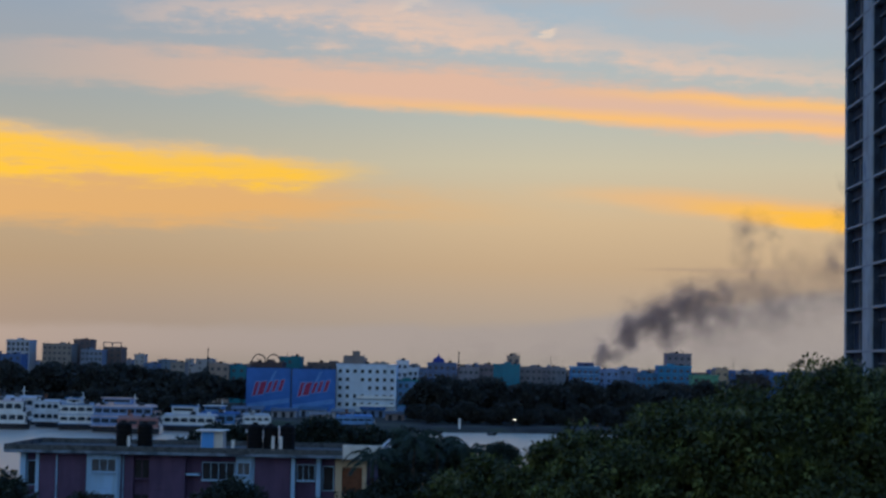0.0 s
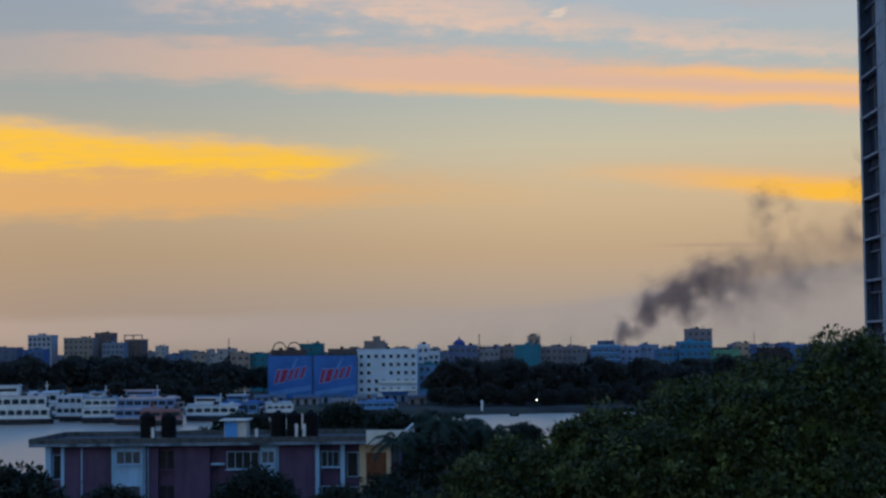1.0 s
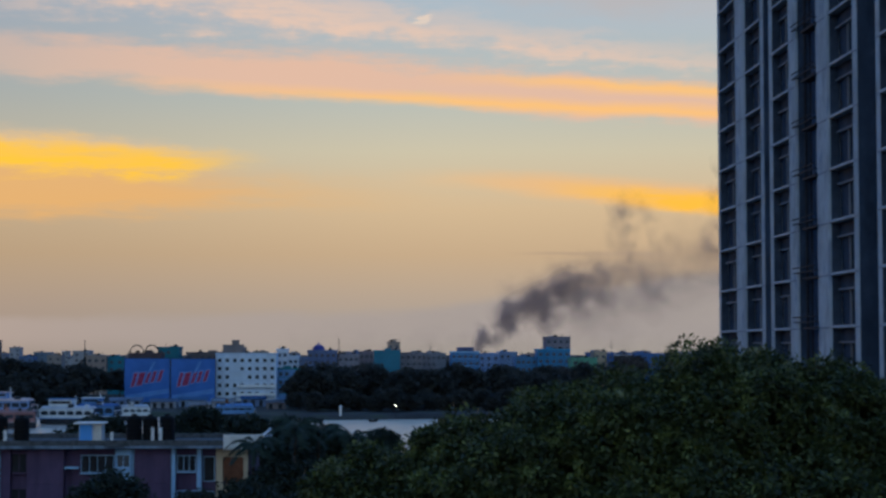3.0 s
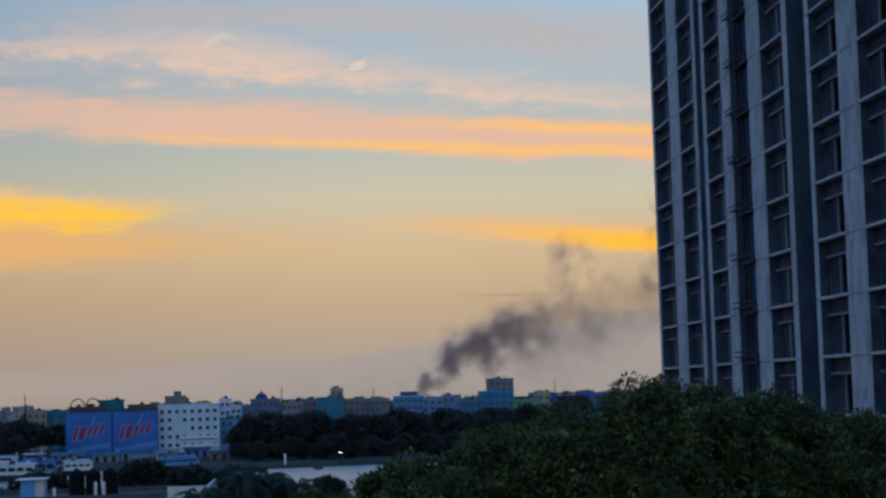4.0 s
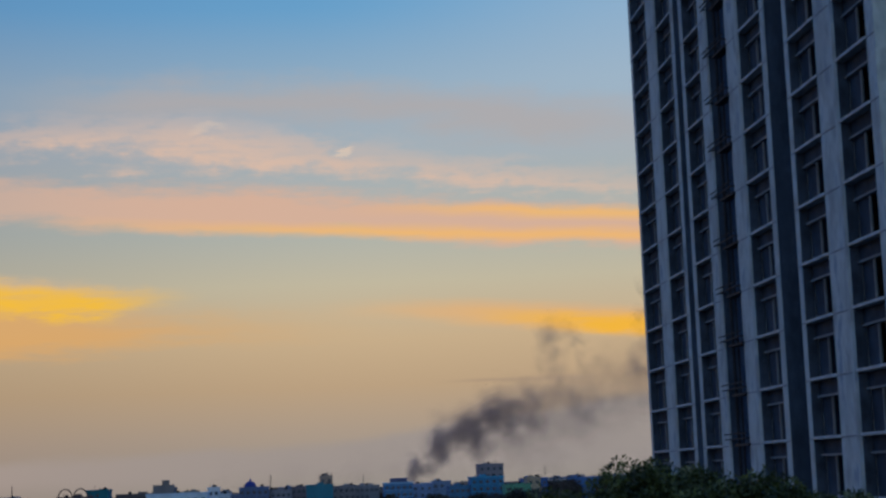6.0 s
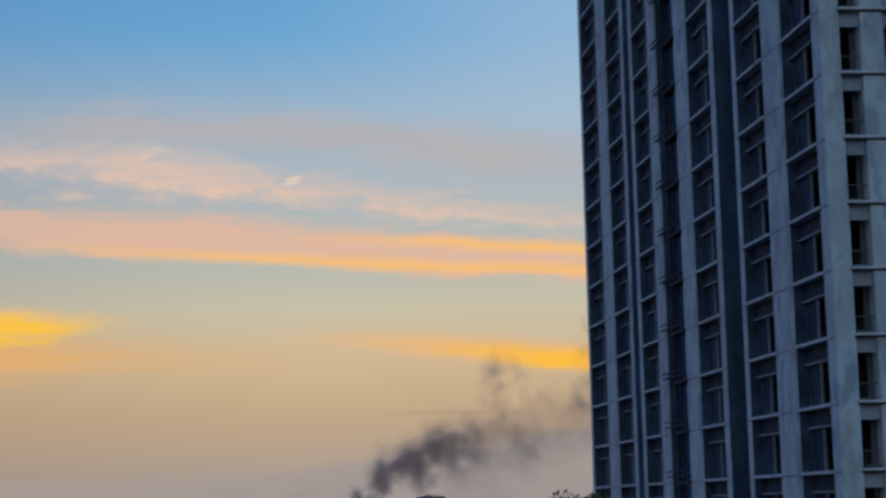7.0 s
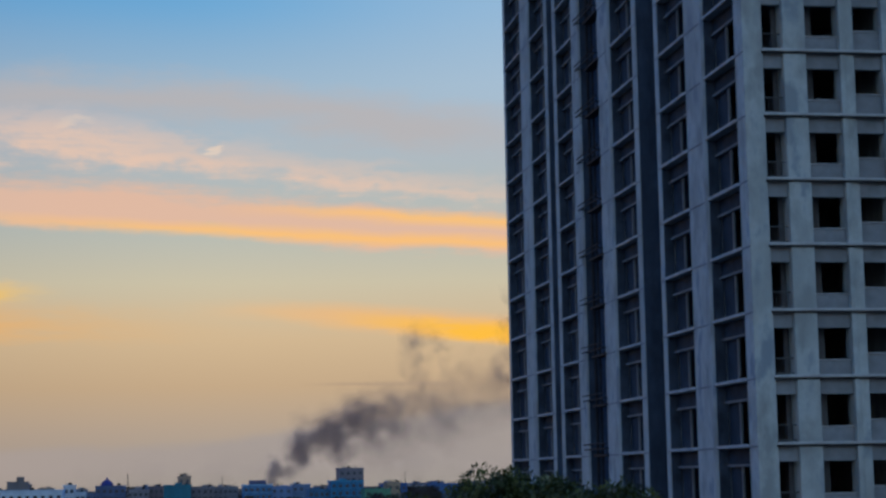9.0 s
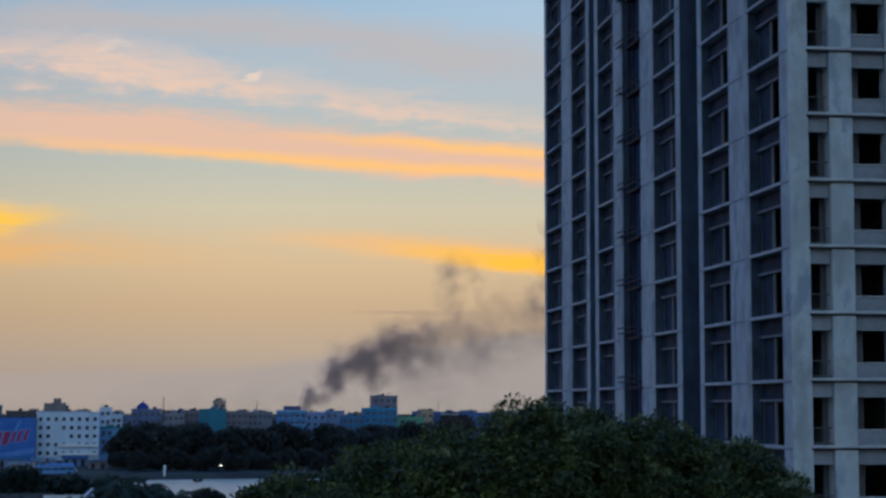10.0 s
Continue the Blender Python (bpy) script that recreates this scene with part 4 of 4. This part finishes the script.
# blocks above the hoardings
# beige paints desaturated so the walls themselves carry haze
city_block("beige_house", "beige house beyond the dark trees", -118, -109.6, 760, 17.2, paint(150, 136, 130), 3, 3)
city_block("teal_house", "teal house beyond the dark trees", -109.4, -102.6, 762, 16.6, paint(50, 120, 140), 3, 2)
city_block("beige_house", "beige house beyond the dark trees", -102.4, -92, 765, 17.4, paint(138, 128, 124), 3, 3)
brown = city_block("brown_house", "brown house with steel arches on its roof", -92.5, -80, 700, 18.4, paint(88, 78, 82), 4, 4)
bm = bmesh.new()
for cx in (-3.2, 2.6):
    for i in range(10):
        a, b = math.pi * i / 10, math.pi * (i + 1) / 10
        add_tube(bm, (cx + 2.6 * math.cos(a), 2, 17.8 + 3.0 * math.sin(a)), (cx + 2.6 * math.cos(b), 2, 17.8 + 3.0 * math.sin(b)), 0.22, sides=6)
part("roof_arch", bm, M["steel"], brown)
city_block("teal_house", "teal house above the hoarding", -84.5, -76, 730, 20.8, paint(45, 110, 125), 5, 3)
city_block("brown_house", "low brown roofline house", -74, -58, 740, 18.6, paint(105, 98, 100), 4, 6)
city_block("grey_house", "grey house behind the white office block", -57, -49, 720, 20.6, paint(112, 106, 108), 5, 3)
# the far cluster of towers
city_block("far_tower", "white residential tower with dark window columns", -270, -257, 1000, 27.6, paint(165, 172, 185), 8, 5, 16, 3.0, 2.4, (1.6, 1.9))
city_block("far_tower", "beige residential tower with small windows", -249.6, -233, 1000, 25.8, paint(140, 132, 128), 7, 6, 16)
city_block("far_tower", "brown residential tower among paler ones", -235.5, -226, 1015, 28.6, paint(104, 94, 98), 8, 3, 16)
city_block("far_tower", "pale blue residential block among the towers", -225.5, -213.5, 990, 22.8, paint(120, 132, 152), 6, 5, 16)
e_t = city_block("far_tower", "brown tower with open frame on its roof", -216, -205.6, 1003, 25.2, paint(104, 92, 92), 7, 3, 16, roof=False)
part("roof_frame", boxes((-5.2, -4.7, 0, 0.5, 23.9, 26.0), (4.7, 5.2, 0, 0.5, 23.9, 26.0), (-0.3, 0.3, 0, 0.5, 23.9, 26.0), (-5.2, 5.2, 0, 0.5, 26.004, 26.5)), M["core"], e_t)
city_block("far_house", "low blue house by the towers", -262, -251, 960, 19.5, paint(80, 105, 150), 3, 3)
city_block("far_house", "low blue house by the towers", -290, -271, 980, 20.8, paint(95, 105, 130), 3, 5)

# low roofs to the skyline
rng = np.random.default_rng(44)
for i in range(95):
    y = rng.uniform(900, 1700)
    x = rng.uniform(-0.31, 0.26) * y
    w = rng.uniform(6, 15)
    if -0.292 * y < x < -0.195 * y and y < 1050:
        continue
    top = 21 + y * math.radians(rng.uniform(-0.45, -0.12)) + (rng.uniform(2, 5) if rng.random() < 0.1 else 0)
    # pale wall colours with skyline haze already painted in
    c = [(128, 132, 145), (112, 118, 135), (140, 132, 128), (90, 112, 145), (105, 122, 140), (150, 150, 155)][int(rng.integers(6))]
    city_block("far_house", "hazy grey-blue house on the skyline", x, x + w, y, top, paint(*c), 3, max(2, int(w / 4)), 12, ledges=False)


# ---- river launches ----
M["hull"] = material("dark_hull", (0.045, 0.05, 0.06), 0.6, vary=0.3, scale=0.4, dirt=(0.12, 0.06, 0.04), dirt_amount=0.5, streaks=True)
def launch(label, x0, x1, y, decks, deck_h, wall, trim, roof_mat, mast=True, cabin=None, arched=True, turn=0.0):
    """A moored river launch: hull, decks with open windows, roof, mast."""
    L = x1 - x0
    t = thing("river_launch", label, "boat", pose((x0 + x1) / 2, y, 0, 0, 0, turn), "moored launches")
    bm = bmesh.new()
    rings = []
    for i in range(13):
        u = i / 12 * 2 - 1
        half = 3.2 * (1 - abs(u) ** 3.0 * 0.85)
        sheer = 1.5 + 0.9 * abs(u) ** 2.2
        x = u * L / 2
        rings.append([bm.verts.new(p) for p in ((x, -half, sheer), (x * 0.97, -half * 0.8, -0.5), (x * 0.97, half * 0.8, -0.5), (x, half, sheer))])
    for a, b in zip(rings, rings[1:]):
        for i in range(3):
            bm.faces.new((a[i], b[i], b[i + 1], a[i + 1]))
        bm.faces.new((a[3], b[3], b[0], a[0]))
    bm.faces.new(rings[0])
    bm.faces.new(list(reversed(rings[-1])))
    bmesh.ops.recalc_face_normals(bm, faces=bm.faces)
    part("hull", bm, M["hull"], t)
    z = 1.75
    for d in range(decks):
        l = L * (0.46 - 0.03 * d)
        part("deck", boxes((-l - 0.4, l + 0.4, -3.1, 3.1, z - 0.2, z), bevel=0.04), trim, t)
        # cabin coloured dark to imitate the shade behind the posts
        part("cabin", boxes((-l, l, -2.4, 2.4, z + 0.004, z + deck_h - 0.2)), M["shaft"], t)
        n = max(4, int(2 * l / 2.2))
        part("rail_panel", boxes((-l, l, -2.9, -2.8, z + 0.004, z + 0.85)), wall, t)
        part("fascia", boxes((-l - 0.2, l + 0.2, -2.95, -2.78, z + deck_h - 0.75, z + deck_h - 0.204)), wall, t)
        post = finish(boxes((-0.2, 0.2, -2.92, -2.8, 0.854, deck_h - 0.754)), "post")
        knee = finish(boxes((-0.5, 0.5, -2.91, -2.81, deck_h - 0.95, deck_h - 0.755)), "knee")
        for i in range(n + 1):
            o = link("post", post, wall, t, at=pose(-l + 0.2 + (2 * l - 0.4) * i / n, 0, z))
            if arched:
                link("knee", knee, wall, o)
        z += deck_h
    l = L * (0.47 - 0.03 * decks)
    bm = bmesh.new()
    pr = [(-3.2, 0), (-3.2, 0.2), (-1.6, 0.6), (0, 0.75), (1.6, 0.6), (3.2, 0.2), (3.2, 0)]
    ra = [bm.verts.new((-l, a, z - 0.2 + b)) for a, b in pr]
    rb = [bm.verts.new((l, a, z - 0.2 + b)) for a, b in pr]
    for i in range(7):
        bm.faces.new((ra[i], rb[i], rb[(i + 1) % 7], ra[(i + 1) % 7]))
    bm.faces.new(list(reversed(ra)))
    bm.faces.new(rb)
    bmesh.ops.recalc_face_normals(bm, faces=bm.faces)
    part("roof", bm, roof_mat, t)
    if cabin:
        a, b, hh = cabin
        c = part("wheelhouse", boxes((a, b, -2, 2, z + 0.4, z + 0.4 + hh), bevel=0.06), wall, t)
        part("window", boxes((a + 0.5, b - 0.5, -2.05, -2.004, z + 0.4 + hh * 0.4, z + 0.4 + hh * 0.75)), M["void"], c)
        part("roof", boxes((a - 0.4, b + 0.4, -2.4, 2.4, z + 0.404 + hh, z + 0.6 + hh)), trim, c)
    clutter = random.Random(int(x0 * 7))
    for _ in range(3):
        cx, cw, ch = clutter.uniform(-0.8, 0.8) * l, clutter.uniform(0.8, 1.8), clutter.uniform(0.5, 1.1)
        part("roof_box", boxes((cx - cw / 2, cx + cw / 2, -2.6, -1.2, z + 0.05, z + 0.2 + ch), bevel=0.05), clutter.choice((wall, trim, M["stained"], M["hull"])), t)
    part("funnel", lathe([(0.45, z + 0.3), (0.4, z + 1.7), (0.5, z + 1.75), (0.5, z + 2.0)], 10), clutter.choice((M["rust"], M["white"], M["hull"])), t, at=pose(-L * 0.2, 0.5, 0))
    awning = part("awning", boxes((l, l + L * 0.07, -2.7, 2.7, z - deck_h * 0.5, z - deck_h * 0.5 + 0.12)), trim, t)
    for sy in (-2.5, 2.5):
        part("post", tube((l + L * 0.06, sy, 1.6), (l + L * 0.06, sy, z - deck_h * 0.5), 0.07, sides=5), M["white"], awning)
    if mast:
        m = part("mast", tube((L * 0.12, 0, z), (L * 0.12, 0, z + 3.4), 0.2, 0.1), M["white"], t)
        part("spreader", boxes((L * 0.12 - 0.7, L * 0.12 + 0.7, -0.06, 0.06, z + 1.9, z + 2.05)), M["white"], m)
    return t


w1, w2 = paint(208, 212, 214), paint(96, 138, 182)
launch("large white three-deck river launch with arched windows", -150, -125.2, 490, 2, 3.0, w1, paint(205, 212, 220), paint(205, 192, 196), True, (-11, 3, 2.4), turn=5)
launch("white two-deck launch moored at the far bank", -128, -118.6, 506, 2, 2.8, paint(205, 212, 220), w1, paint(190, 194, 200), False, turn=-14)
launch("blue and white two-deck launch", -118.2, -107.5, 494, 2, 2.6, w1, w2, paint(150, 165, 185), True, (-3, 1, 1.2), turn=9)
launch("launch with faded pink roof and blue side", -106.5, -87.5, 482, 2, 2.7, paint(125, 150, 190), paint(200, 175, 172), paint(212, 190, 188), True, (-6, 2, 1.6), False, turn=-7)
launch("low rust-red cargo launch", -98, -86.5, 474, 1, 2.6, paint(150, 110, 110), paint(160, 150, 150), paint(150, 120, 120), False, None, False, turn=12)
launch("white two-deck launch with wheelhouse on top", -90, -74, 498, 1, 2.7, w1, w2, paint(190, 196, 205), True, (-5.0, 1.5, 2.0), turn=-5)
launch("small white passenger boat", -71.0, -62.6, 520, 1, 2.4, w1, w1, paint(175, 182, 190), False, turn=15)
launch("blue-roofed launch behind others", -84, -70, 512, 1, 3.0, w2, w1, paint(70, 110, 165), True, (-3, 2, 1.6), turn=-10)
launch("white two-deck launch behind others", -146, -128, 520, 2, 3.1, paint(200, 205, 212), w2, paint(190, 194, 204), True, turn=6)
launch("small blue boat by the office block", -45, -33, 534, 1, 2.2, w2, w2, paint(90, 130, 180), False, None, False, turn=3)


# ---- far trees ----
fa = tree("bank_tree", "dense dark tree on the far bank", pose(-210, 640, LAND), [(0, 0, 8.2, 6.2, 5, 4.6), (5, 1, 7.0, 4.6, 4, 4), (-5, -1, 7.2, 4.8, 4, 4.2)], 4, 0.4, 150, 1.3, 34, 1.0, M["hazed_bank_leaf"], 31, group="trees along the far bank", width=0.6)
fb = tree("bank_tree", "tall dark tree on the far bank", pose(-200, 650, LAND), [(0, 0, 9.0, 5.2, 5, 5.0), (3.6, 0, 7.4, 4.6, 4, 4.4), (-4, 1, 6.6, 4.4, 4, 4.0)], 4, 0.4, 150, 1.2, 34, 0.95, M["hazed_bank_leaf"], 32, group="trees along the far bank", width=0.6)
rng = np.random.default_rng(12)


def bank_row(x0, x1, n, y0, y1, k0, k1, sink=0.0):
    for i in range(n):
        x = x0 + (x1 - x0) * (i + rng.uniform(0.1, 0.9)) / n
        copy_thing((fa, fb)[int(rng.integers(2))], pose(x, rng.uniform(y0, y1), LAND - sink, 0, 0, rng.uniform(0, 360)) @ Matrix.Scale(rng.uniform(k0, k1), 4))


bank_row(-206, -97, 25, 615, 650, 0.8, 1.12)
bank_row(-200, -97, 21, 590, 606, 0.5, 0.72, 1.5)
bank_row(-22, 84, 25, 580, 620, 0.72, 1.02)
bank_row(-22, 80, 24, 552, 572, 0.42, 0.62, 1.5)
bank_row(-120, -60, 12, 690, 720, 0.7, 0.9)
bank_row(-30, 100, 18, 690, 735, 0.7, 0.95)
bank_row(-30, 150, 26, 860, 930, 0.85, 1.2)
bank_row(-260, -60, 30, 860, 960, 0.8, 1.1)


# ---- sheds, walls and small craft on the far bank ----
def shed(x, y, w, h, wall, roof_paint, base):
    t = thing("bank_shed", "low riverside shed with sheet roof and dark openings", "shed", pose(x, y, base), "riverside sheds")
    part("wall", boxes((-w / 2, w / 2, 0, 5, 0, h)), wall, t)
    bm = bmesh.new()
    a = [bm.verts.new(p) for p in ((-w / 2 - 0.4, -0.5, h), (w / 2 + 0.4, -0.5, h), (w / 2 + 0.4, 2.5, h + 0.9), (-w / 2 - 0.4, 2.5, h + 0.9), (w / 2 + 0.4, 5.4, h), (-w / 2 - 0.4, 5.4, h))]
    bm.faces.new((a[0], a[1], a[2], a[3]))
    bm.faces.new((a[3], a[2], a[4], a[5]))
    bmesh.ops.solidify(bm, geom=list(bm.faces), thickness=0.1)
    part("roof", bm, roof_paint, t)
    n = max(2, int(w / 2.4))
    me = finish(boxes((-0.6, 0.6, -0.04, 0.3, 0.3, h - 0.4)), "opening")
    for i in range(n):
        link("opening", me, M["void"], t, at=pose(-w / 2 + w * (i + 0.5) / n, 0, 0))


rng = np.random.default_rng(5)
for x, y, w, h, c, r in ((-58, 600, 9, 2.6, (120, 140, 165), (90, 130, 170)), (-47, 590, 7, 2.4, (150, 150, 155), (150, 165, 180)), (-38, 604, 8, 2.8, (100, 125, 160), (70, 110, 155)), (-29, 575, 6, 2.4, (120, 115, 118), (110, 120, 135)),
                         (-66, 585, 8, 2.5, (130, 135, 145), (120, 140, 165)), (-79, 592, 10, 2.7, (105, 125, 155), (130, 150, 175)), (-24, 610, 7, 2.6, (90, 120, 160), (85, 110, 145)), (-52, 562, 6, 2.2, (140, 140, 145), (160, 165, 172))):
    shed(x, y, w, h, paint(*c), paint(*r), LAND - 0.2)


def rowboat(x, y, length, turn):
    t = thing("wooden_boat", "dark wooden country boat on the river", "boat", pose(x, y, -0.1, 0, 0, turn), "country boats")
    bm = bmesh.new()
    rings = []
    for i in range(11):
        u = i / 10 * 2 - 1
        hw, lift = 0.75 * (1 - u * u) ** 0.7 + 0.04, 0.55 + 0.7 * u ** 4
        rings.append([bm.verts.new(p) for p in ((u * length / 2, -hw, lift), (u * length / 2, -hw * 0.5, lift - 0.5), (u * length / 2, hw * 0.5, lift - 0.5), (u * length / 2, hw, lift))])
    for a, b in zip(rings, rings[1:]):
        for i in range(3):
            bm.faces.new((a[i], b[i], b[i + 1], a[i + 1]))
    bmesh.ops.solidify(bm, geom=list(bm.faces), thickness=0.06)
    part("hull", bm, M["hull"], t)
    part("thwart", boxes((-0.6, -0.3, -0.6, 0.6, 0.4, 0.46)), M["hull"], t)
    part("thwart", boxes((1.0, 1.3, -0.6, 0.6, 0.4, 0.46)), M["hull"], t)


for x, y, l, r in ((-13, 512, 4.2, 70), (2, 510, 4.5, 50), (-44, 516, 4.5, 30)):
    rowboat(x, y, l, r)


# ---- bank furniture: lamps, posts, masts ----
def lamp_post(x, y, h, group="bank lamps"):
    t = thing("street_lamp", "thin steel lamp post with a lit white head", "street lamp", pose(x, y, LAND - 0.5), group)
    part("pole", tube((0, 0, 0), (0, 0, h), 0.09, 0.06), M["steel"], t)
    part("head", boxes((-0.28, 0.28, -0.3, 0.1, h, h + 0.2), bevel=0.04), M["lamp"], t, "glowing white lamp head")


lamp_post(8.6, 524, 3.2)
lamp_post(-51.2, 645, 1.9)
lamp_post(88.2, 755, 9.8)
t = thing("marker_post", "pale concrete marker post on the bank", "post", pose(-7.5, 526, 0.9))
part("shaft", lathe([(0.34, 0), (0.3, 2.4), (0.4, 2.5), (0.4, 2.9), (0.15, 3.2)], 10), M["white"], t)


def mast(x, y, top, w=1.6):
    t = thing("lattice_mast", "thin steel lattice mast on the skyline", "mast", pose(x, y, LAND), "skyline masts")
    h = top - LAND
    for sx in (-1, 1):
        part("leg", tube((sx * w / 2, 0, 0), (sx * 0.15, 0, h), 0.12, 0.08, 5), M["steel"], t)
    bm = bmesh.new()
    for i in range(14):
        a, b = i / 14, (i + 1) / 14
        s = 1 if i % 2 else -1
        add_tube(bm, (s * (w / 2 * (1 - a) + 0.15 * a), 0, h * a), (-s * (w / 2 * (1 - b) + 0.15 * b), 0, h * b), 0.06, sides=4)
    part("brace", bm, M["steel"], t)


mast(-140.5, 900, 25.0)
mast(43, 1200, 25.2)
mast(179, 1300, 26.5)
mast(-12, 780, 25.0, 1.0)


# ---- smoke ----
# azimuth and height in degrees, radius in degrees, number of billows
CORE = [(3.6, -0.1, 0.15, 16), (3.66, 0.15, 0.2, 24), (3.8, 0.34, 0.25, 30), (4.15, 0.48, 0.26, 24), (4.4, 0.7, 0.3, 18), (4.65, 1.05, 0.38, 24), (5.0, 1.3, 0.46, 28), (5.5, 1.5, 0.52, 30), (5.8, 0.95, 0.42, 20), (6.1, 1.9, 0.5, 26),
        (6.75, 2.2, 0.48, 22), (6.6, 1.5, 0.5, 16), (7.4, 2.2, 0.45, 8)]
VEIL = [(7.0, 1.5, 0.8, 14), (7.5, 1.9, 0.8, 16), (8.0, 1.9, 0.8, 18), (8.7, 2.2, 0.75, 20), (9.5, 2.1, 0.8, 20), (10.3, 2.3, 0.8, 18), (11.0, 2.7, 0.8, 16), (11.7, 2.4, 0.9, 12), (12.8, 2.8, 0.9, 12), (9.2, 1.5, 0.8, 10), (7.6, 1.0, 0.8, 6),
        (10.0, 3.2, 0.6, 8)]
WISPS = [(8.35, 2.8, 0.4, 7), (8.2, 3.3, 0.36, 8), (8.1, 3.8, 0.34, 9), (8.2, 4.3, 0.36, 10), (8.55, 4.55, 0.36, 9), (9.0, 4.15, 0.3, 6), (9.2, 3.6, 0.4, 5), (11.0, 3.3, 0.45, 7), (11.2, 4.0, 0.42, 8), (11.35, 4.8, 0.4, 7), (11.5, 5.4, 0.4, 5)]
HAZE = [(a, -0.42 + 0.02 * abs(a - 5), 0.75, 7) for a in range(-2, 12)]


def smoke_plume(puffs, span, thick, seed, label, far=900.0):
    """Billows of thin curved shells that fade towards their rims."""
    rng = np.random.default_rng(seed)
    sides = 12
    co, density, faces = [], [], []
    for az, el, r, count in puffs:
        R = far * math.radians(r)
        c = Vector((far * math.tan(math.radians(az)), far, EYE + far * math.tan(math.radians(el)) / math.cos(math.radians(az))))
        for _ in range(count):
            mid = c + Vector(rng.normal(size=3)) * R * 0.5
            size = R * rng.uniform(*span)
            axis = Vector((rng.normal() * 0.5, -1, rng.normal() * 0.5)).normalized()
            u = axis.cross(Vector((0, 0, 1))).normalized()
            w = axis.cross(u)
            first = len(co)
            co.append(tuple(mid - axis * size * 0.3))
            density.append(1.0)
            squash, tilt = rng.uniform(0.6, 1.0), rng.uniform(0, math.pi)
            for ring, (k, d) in enumerate(((0.3, 0.85), (0.62, 0.38), (1.0, 0.0))):
                for j in range(sides):
                    a = 2 * math.pi * j / sides
                    rr = size * k * rng.uniform(0.85, 1.15)
                    x, y = rr * math.cos(a), rr * math.sin(a) * squash
                    p = mid + u * (x * math.cos(tilt) - y * math.sin(tilt)) + w * (x * math.sin(tilt) + y * math.cos(tilt)) + axis * size * 0.35 * (k * k - 0.9) 
                    co.append(tuple(p))
                    density.append(d * rng.uniform(0.7, 1.2))
            for j in range(sides):
                n = (j + 1) % sides
                faces.append((first, first + 1 + j, first + 1 + n))
                for ring in (0, 1):
                    b = first + 1 + ring * sides
                    faces.append((b + j, b + sides + j, b + sides + n, b + n))
    me = bpy.data.meshes.new("smoke")
    me.from_pydata(co, [], faces)
    me.attributes.new("billow_soft", "FLOAT", "POINT").data.foreach_set("value", density)
    m = bpy.data.materials.new("thin_smoke")
    m.use_nodes = True
    m.node_tree.nodes.clear()
    q = Graph(m.node_tree)
    soft = q.node("ShaderNodeAttribute")
    soft.attribute_name = "billow_soft"
    at = q.node("ShaderNodeTexCoord").outputs["Object"]
    curl = q.step(q.noise(at, 0.09, 5.0, 0.6), 0.22, 0.72)
    tr, df, tl = q.node("ShaderNodeBsdfTransparent"), q.node("ShaderNodeBsdfDiffuse"), q.node("ShaderNodeBsdfTranslucent")
    df.inputs[0].default_value = tl.inputs[0].default_value = (0.56, 0.40, 0.345, 1)
    body, mx = q.node("ShaderNodeMixShader"), q.node("ShaderNodeMixShader")
    body.inputs[0].default_value = 0.8
    q.put(body.inputs[1], df.outputs[0])
    q.put(body.inputs[2], tl.outputs[0])
    q.put(mx.inputs[0], q.math("MULTIPLY", q.math("MULTIPLY", soft.outputs["Fac"], curl), thick))
    q.put(mx.inputs[1], tr.outputs[0])
    q.put(mx.inputs[2], body.outputs[0])
    q.put(q.node("ShaderNodeOutputMaterial").inputs[0], mx.outputs[0])
    ob = link("smoke", me, m, smooth=True)
    return tagged(ob, label, "smoke", kind="stuff")


smoke_plume(CORE, (0.9, 1.7), 0.2, 77, "rising plume of dark brown smoke over the far city")
smoke_plume(VEIL, (0.9, 1.9), 0.06, 78, "thin drifting veil of brown smoke over the far city")
smoke_plume(WISPS, (0.8, 1.5), 0.17, 79, "curling brown smoke wisps above the drifting veil")
smoke_plume(HAZE, (0.9, 1.8), 0.035, 80, "low grey smoke haze lying over the river houses", 700.0)
